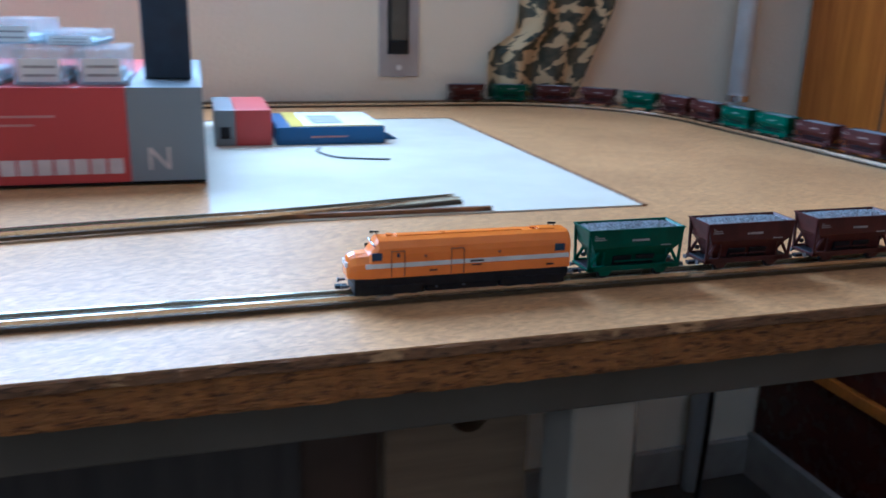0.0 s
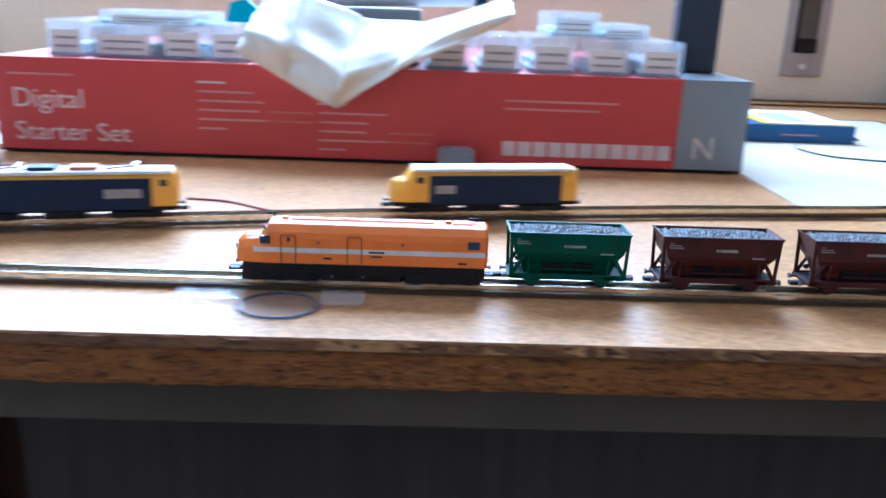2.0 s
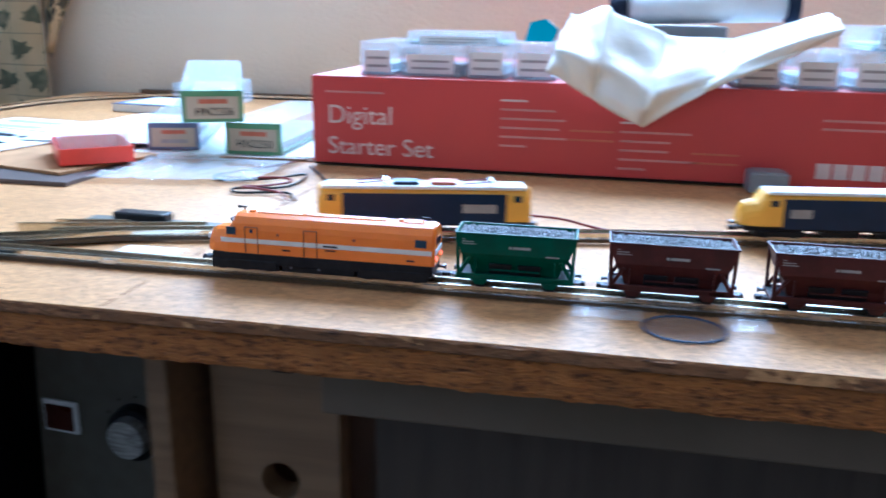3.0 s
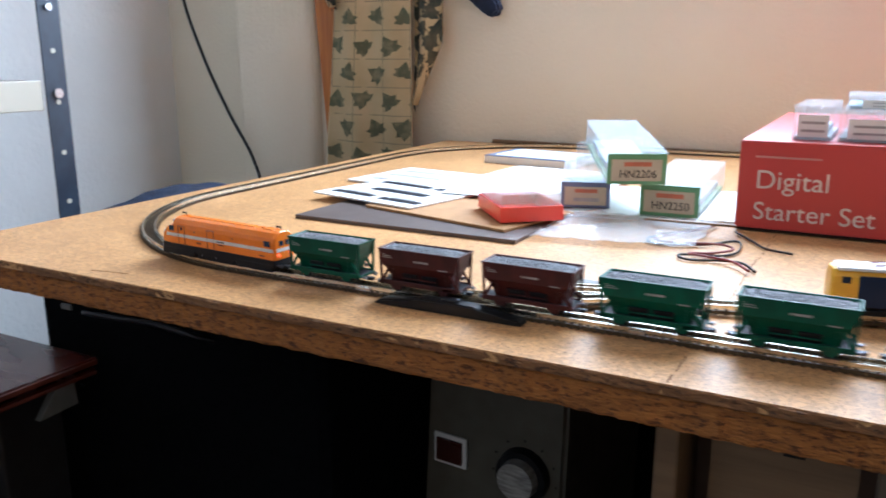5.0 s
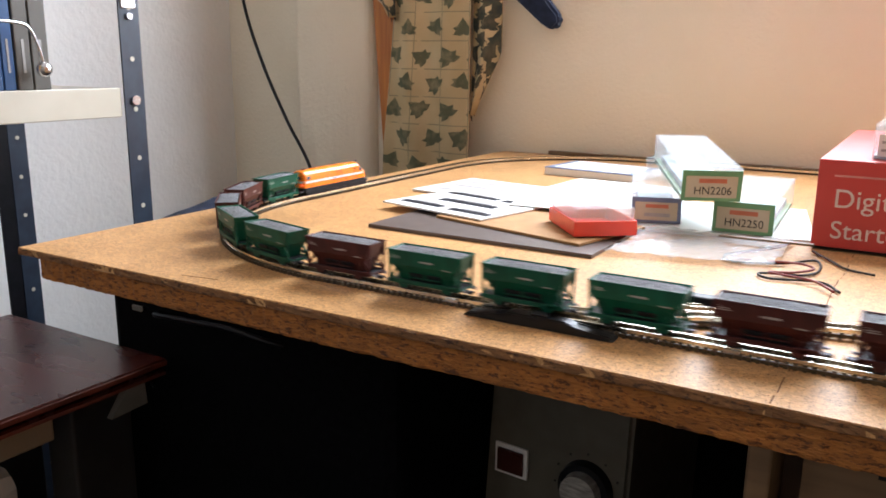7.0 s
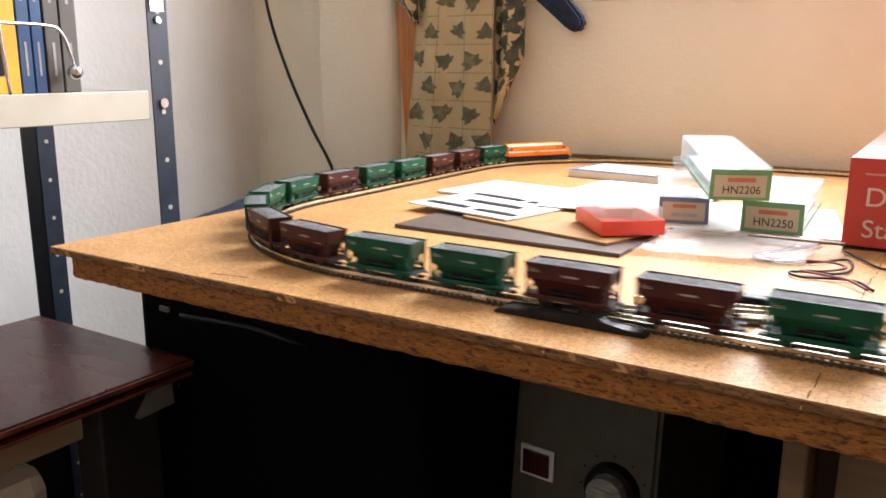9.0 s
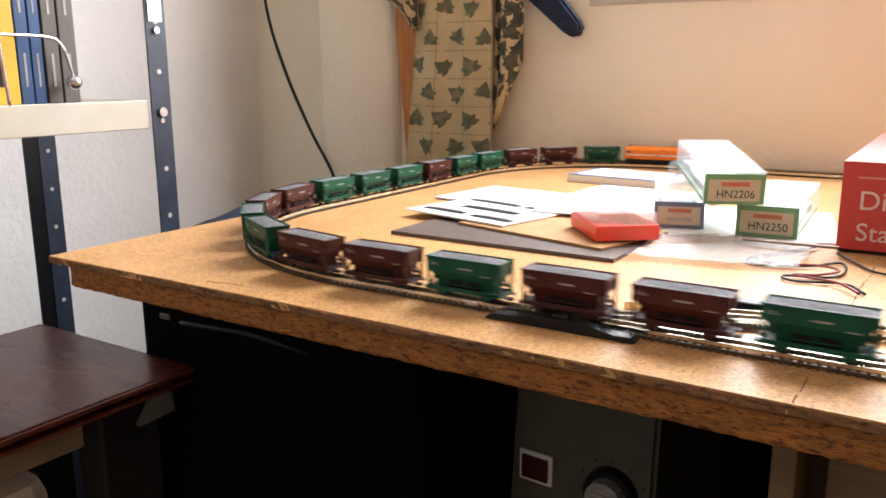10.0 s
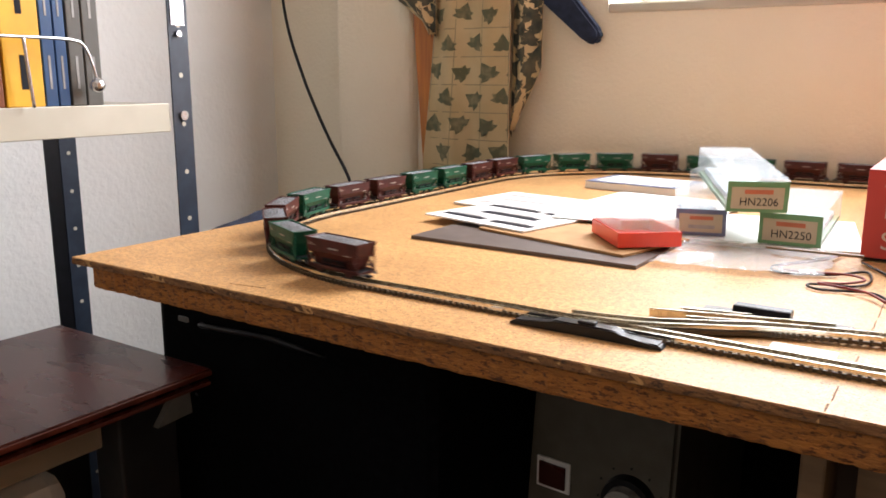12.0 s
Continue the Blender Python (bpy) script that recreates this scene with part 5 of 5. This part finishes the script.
def side_table():
    root = thing("side_table", "small table with a dark mahogany top and grey frame", "table")
    part("tabletop", box(-0.845, -0.573, -0.34, 0.182, -0.167, -0.160, 0.002), M_MAHOGANY, root, "polished mahogany coloured top")
    # the edge strips carry wear and a painted edge highlight
    part("edge_strip", box(-0.5728, -0.5705, -0.338, 0.180, -0.1665, -0.1615, 0.0006), M_MAHOGANY_EDGE, root, "worn red brown edge with a painted highlight")
    part("lower_board", box(-0.840, -0.574, -0.335, 0.180, -0.1775, -0.1705, 0.002), M_MAHOGANY, root)
    part("edge_strip", box(-0.5738, -0.5722, -0.334, 0.179, -0.1768, -0.1735, 0.0005), M_MAHOGANY_EDGE, root, "worn red brown edge with a painted highlight")
    part("spacer", box(-0.835, -0.582, -0.33, 0.172, -0.1704, -0.1671), M_BLACK, root)
    part("apron", box(-0.82, -0.600, -0.32, 0.070, -0.212, -0.1778, 0.003), M_CREAM, root, "dull cream apron")
    bm = bmesh.new()
    q = [(0.120, -0.207), (0.163, -0.205), (0.161, -0.1778), (0.143, -0.1778)]
    for x in (-0.592, -0.584):
        bm.faces.new([bm.verts.new((x, y, z)) for y, z in q])
    bmesh.ops.bridge_loops(bm, edges=list(bm.edges))
    part("bracket", bm, M_BRACKET, root, "grey metal corner bracket")
    part("bolt", cyl((-0.583, 0.170, -0.186), (-0.579, 0.170, -0.186), 0.003, n=12), M_STEEL, root)
    for x, y in ((-0.80, -0.30), (-0.635, -0.30), (-0.80, 0.12), (-0.635, 0.120)):
        part("leg", box(x - 0.022, x + 0.022, y - 0.024, y + 0.045, FLOOR, -0.1779, 0.003), M_DARK_LEG, root, "dark grey leg")
    # added black panel paints the dark gap between apron and bin
    part("shade_panel", box(-0.79, -0.78, -0.29, 0.11, FLOOR + 0.1, -0.2125), M_BLACK_CLOTH_SHADE, root)
    bm = box(-0.770, -0.640, -0.16, 0.060, FLOOR, -0.245, 0.022)
    single("grey_bin", bm, M_WHITE, "pale grey plastic bin under the side table", "bin")


side_table()


def shelf_unit():
    root = thing("metal_shelf", "blue black slotted metal shelf unit with cream boards", "shelf")
    def post(x, y):
        p = part("post", box(x - 0.002, x, y, y + 0.024, FLOOR, 1.3), M_STEEL_BLUE, root, "slotted blue black angle post")
        part("post_flange", box(x - 0.028, x - 0.0021, y + 0.022, y + 0.024, FLOOR, 1.3), M_STEEL_BLUE, root)
        z = FLOOR + 0.03
        while z < 0.5:
            part("slot", cyl((x - 0.0001, y + 0.012, z), (x + 0.0006, y + 0.012, z), 0.0026, n=10), M_CREAM_METAL, p)
            z += 0.0505
        return p
    p = post(-0.640, 0.208)
    post(-0.640, -0.62)
    for yy in (0.258, -0.62):
        q = post(-0.935, yy)
        part("post_flange", box(-0.938, -0.936, yy - 0.020, yy + 0.020, FLOOR, 1.3), M_BLACK, root)
    part("bolt", cyl((-0.640, 0.220, 0.0965), (-0.6372, 0.220, 0.0965), 0.0050, n=14), M_STEEL, root)
    part("joint_plate", box(-0.6398, -0.6385, 0.2105, 0.2275, 0.188, 0.46, 0.0004), M_STEEL, root, "bright steel joining plate")
    part("bolt", cyl((-0.6385, 0.219, 0.180), (-0.6370, 0.219, 0.180), 0.0035, n=12), M_STEEL, root)
    part("beam", box(-0.6460, -0.6425, -0.60, 0.2055, 0.080, 0.1095, 0.001), M_CREAM_METAL, root, "cream metal shelf edge")
    part("shelf_board", box(-0.93, -0.6465, -0.60, 0.2055, 0.099, 0.1090), M_CREAM_METAL, root)
    part("shelf_board", box(-0.93, -0.645, -0.60, 0.2055, 0.60, 0.610), M_CREAM_METAL, root)
    rng = random.Random(2)
    for y0, y1, m, nm, h in ((-0.030, -0.002, M_BOOK_BROWN, "brown", 0.21), (0.000, 0.036, M_BOOK_BROWN, "brown", 0.225), (0.038, 0.0735, M_BOOK_YELLOW, "yellow", 0.235), (0.0745, 0.0865, M_BOOK_BLUE, "blue", 0.23), (0.0875, 0.0985, M_BOOK_BLUE, "blue", 0.23), (0.1005, 0.1150, M_BOOK_GREY, "grey", 0.22), (0.1165, 0.1330, M_BOOK_GREY, "grey", 0.215)):
        b = thing("book", nm + " bound book standing upright on the shelf", "book", group="books on the shelf")
        part("cover", box(-0.80, -0.6480, y0, y1, 0.1094, 0.1094 + h, 0.001), m, b)
        part("spine_print", box(-0.6482, -0.6476, y0 + (y1 - y0) * 0.42, y0 + (y1 - y0) * 0.60, 0.125, 0.155), M_INK if m is M_BOOK_YELLOW else M_TEXT, b)
        part("spine_print", box(-0.6482, -0.6476, y0 + (y1 - y0) * 0.42, y0 + (y1 - y0) * 0.58, 0.19, 0.25), M_INK if m is M_BOOK_YELLOW else M_TEXT, b)
    root = thing("wire_bookend", "bent steel wire bookend with a round ball", "bookend")
    part("wire_rod", tube([(-0.634, -0.05, 0.170), (-0.634, 0.05, 0.170), (-0.634, 0.095, 0.169), (-0.634, 0.108, 0.163), (-0.634, 0.115, 0.145), (-0.634, 0.118, 0.132)], 0.0016, 8), M_STEEL, root, smooth=True)
    part("wire_stay", tube([(-0.634, 0.050, 0.170), (-0.634, 0.052, 0.14), (-0.634, 0.054, 0.1095)], 0.0016, 8), M_STEEL, root, smooth=True)
    bm = bmesh.new()
    bmesh.ops.create_uvsphere(bm, u_segments=20, v_segments=12, radius=0.0070, matrix=Matrix.Translation((-0.634, 0.118, 0.1285)))
    part("ball", bm, M_STEEL, root, smooth=True)


shelf_unit()

# ---- on the far wall ----
def leaf_outline(s, a):
    """A five-lobed ivy leaf, stalk upwards."""
    half = [(0.0, 0.52), (0.26, 0.66), (0.58, 0.60), (0.92, 0.52), (0.66, 0.20), (0.90, -0.12), (0.50, -0.24), (0.30, -0.58), (0.0, -1.0)]
    pts = half + [(-x, z) for x, z in half[-2:0:-1]]
    c, d = math.cos(a), math.sin(a)
    return [(s * (x * c - z * d), -s * (x * d + z * c) * 0.95) for x, z in pts]


def curtain(name, label, xf, z0, z1, y, amp, waves, dark, step, seed):
    """A hanging cloth: xf(z) gives its left and right edge at a height; leaf prints follow its folds. dark: the prints
    also paint the cloth's shade.
    """
    rng = random.Random(seed)
    root = thing(name, label, "curtain")
    nu, nv = 60, 60
    def at(u, z, off=0.0):
        a, b = xf(z)
        f = amp * math.sin(u * waves * 2 * math.pi + 1.5 * math.sin(z * 7)) + amp * 0.6 * math.sin(u * waves * 5.1 + z * 5)
        return Vector((a + (b - a) * u, y + f - off, z))
    bm = bmesh.new()
    g = [[bm.verts.new(at(i / nu, z0 + (z1 - z0) * j / nv)) for j in range(nv + 1)] for i in range(nu + 1)]
    for i in range(nu):
        for j in range(nv):
            bm.faces.new((g[i][j], g[i + 1][j], g[i + 1][j + 1], g[i][j + 1]))
    cl = part("cloth", bm, M_CLOTH, root, "cream cloth", smooth=True)
    cl.modifiers.new("thickness", "SOLIDIFY").thickness = 0.001
    a, b = xf((z0 + z1) / 2)
    w = b - a
    n = max(2, round(w / step))
    row = 0
    z = z0 + 0.01
    lines = bmesh.new()
    while z < min(z1, 0.55):
        for k in range(n + 1):
            u = (k + 0.25 + 0.5 * (row % 2)) / n
            s = step * (0.40 if not dark else 0.56) * rng.uniform(0.85, 1.1)
            rot = rng.uniform(-1.1, 1.1)
            zz = z + rng.uniform(-0.004, 0.004)
            pts = []
            for px, pz in leaf_outline(s, rot):
                uu = u + px / w
                pts.append((uu, zz + pz))
            if min(p[0] for p in pts) < 0.0 or max(p[0] for p in pts) > 1.0:
                pts = [(min(0.995, max(0.005, p[0])), p[1]) for p in pts]
            if max(p[0] for p in pts) - min(p[0] for p in pts) < 0.02:
                continue
            bm = bmesh.new()
            c = bm.verts.new(at(sum(p[0] for p in pts) / len(pts), zz, 0.0016))
            vs = [bm.verts.new(at(p[0], p[1], 0.0016)) for p in pts]
            cu, cz = sum(p[0] for p in pts) / len(pts), zz
            inner = [[bm.verts.new(at(cu + (p[0] - cu) * f, cz + (p[1] - cz) * f, 0.0016)) for p in pts] for f in (0.33, 0.66)]
            for i in range(len(vs)):
                bm.faces.new((c, inner[0][i - 1], inner[0][i]))
                bm.faces.new((inner[0][i - 1], inner[1][i - 1], inner[1][i], inner[0][i]))
                bm.faces.new((inner[1][i - 1], vs[i - 1], vs[i], inner[1][i]))
            part("leaf_print", bm, M_LEAF_SHADED if dark else M_LEAF, root)
        if not dark:
            for i in range(nu):
                q = [at(i / nu, z - step * 0.5, 0.0011), at((i + 1) / nu, z - step * 0.5, 0.0011), at((i + 1) / nu, z - step * 0.5 + 0.0016, 0.0011), at(i / nu, z - step * 0.5 + 0.0016, 0.0011)]
                if z - step * 0.5 > z0:
                    lines.faces.new([lines.verts.new(v) for v in q])
        z += step * (0.95 if not dark else 0.7)
        row += 1
    if not dark:
        for k in range(n + 1):
            u = min(0.99, max(0.01, k / n))
            for j in range(nv):
                za, zb = z0 + (z1 - z0) * j / nv, z0 + (z1 - z0) * (j + 1) / nv
                q = [at(u - 0.005, za, 0.0011), at(u + 0.005, za, 0.0011), at(u + 0.005, zb, 0.0011), at(u - 0.005, zb, 0.0011)]
                lines.faces.new([lines.verts.new(v) for v in q])
        part("line_print", lines, M_LINE, root)
    else:
        lines.free()
    return root


curtain("leaf_curtain", "cream curtain printed with green ivy leaves and lines", lambda z: (-0.719 + 0.086 * max(0.0, min(0.3, z)), -0.556), -0.30, 1.35, 0.778, 0.0045, 2.2, False, 0.046, 1)
curtain("gathered_curtain", "gathered edge of the ivy leaf curtain with shaded print", lambda z: (-0.560, -0.553 + 0.045 * max(0.0, min(1.0, (z - 0.06) / 0.09))), 0.055, 1.35, 0.789, 0.005, 1.2, True, 0.030, 2)
along_wall(curtain("tied_curtain", "leaf patterned curtain with shaded print tied beside the window", lambda z: (0.955 + 0.045 * max(0.0, min(1.0, (z - 0.075) / 0.03)), 1.088 + 0.060 * min(1.0, max(0.0, z / 0.14))), 0.012, 1.35, 0.786, 0.007, 2.6, True, 0.036, 3))
curtain("curtain_fold", "folded end of the ivy leaf curtain with shaded print", lambda z: (-0.772 + 0.07 * max(0.0, min(1.0, (0.262 - z) / 0.05)), -0.690), 0.205, 1.35, 0.772, 0.006, 1.3, True, 0.032, 6)
single("wooden_strip", prism([(-0.731, FLOOR), (-0.717, FLOOR), (-0.716, 0.0), (-0.690, 0.25), (-0.690, 1.70), (-0.752, 1.70), (-0.752, 0.25), (-0.732, 0.0)], 0.796, 0.8085), M_ORANGE_WOOD, "orange brown wooden strip beside the curtain", "wood strip")


def strap_winder():
    root = thing("shutter_strap_winder", "grey metal shutter strap winder set in the wall", "strap winder", TURNED @ pose(0.024, 0, 0.003))
    part("plate", box(0.777, 0.834, 0.8075, 0.8118, 0.035, 0.330, 0.001), M_PLATE, root)
    part("slot", box(0.7885, 0.8185, 0.8055, 0.8074, 0.066, 0.300, 0.0005), M_BLACK, root)
    part("strap", box(0.7925, 0.8150, 0.8025, 0.8054, 0.085, 1.300), M_GREY_PAINT, root, "grey woven strap")
    part("grip", box(0.7905, 0.8170, 0.7985, 0.8024, 0.068, 0.084, 0.001), M_BLACK, root)
    part("screw", cyl((0.805, 0.8074, 0.048), (0.805, 0.8060, 0.048), 0.004, n=12), M_WHITE, root)


strap_winder()
bm = prism([(-0.560, 0.315), (-0.500, 0.300), (-0.418, 0.205), (-0.417, 0.193), (-0.428, 0.184), (-0.442, 0.190), (-0.540, 0.272)], 0.785, 0.806)
bmesh.ops.bevel(bm, geom=list(bm.edges), offset=0.004, segments=2, affect="EDGES")
along_wall(single("navy_strap", bm, M_NAVY, "dark navy padded strap hanging on the wall", "strap"))
wire("black_cable", [(-1.040, 0.770, 0.62), (-1.030, 0.765, 0.42), (-1.005, 0.755, 0.250), (-0.960, 0.750, 0.135), (-0.905, 0.748, 0.035), (-0.852, 0.745, -0.045), (-0.835, 0.742, -0.12), (-0.83, 0.74, -0.40)], 0.0030, M_BLACK, "black cable hanging down in front of the wall")
wire("black_cable", [(1.00, 0.46, -0.03), (1.02, 0.48, -0.20), (1.045, 0.50, -0.356), (1.06, 0.52, -0.52), (1.09, 0.55, -0.66), (1.14, 0.57, -0.694), (1.19, 0.58, -0.66), (1.19, 0.56, -0.52), (1.165, 0.52, -0.38), (1.15, 0.50, -0.20), (1.14, 0.48, -0.03)], 0.0035, M_BLACK, "black cable looping to the floor below the table")


# ---- movement ----
def motions():
    knots = [(0.0, -0.6144), (5.5, 0.4240), (7.0, 0.7070), (9.0, 1.0840), (12.0, 1.6520)]
    def nose(t):
        return float(np.interp(t, [k[0] for k in knots], [k[1] for k in knots]))
    def stand(s, half):
        a, _ = on_track(s + half)
        b, _ = on_track(s - half)
        c, d = (a + b) / 2, a - b
        return Matrix.Translation(c) @ Matrix.Rotation(math.atan2(d.y, d.x), 4, "Z")
    times = [i * 0.2 for i in range(61)]
    walk(LOCO, [(t, stand(nose(t) - 0.0560, 0.030)) for t in times])
    for i, w in enumerate(WAGONS):
        back = 0.1432 + 0.0643 * i
        walk(w, [(t, stand(nose(t) - back, 0.016)) for t in times])


motions()
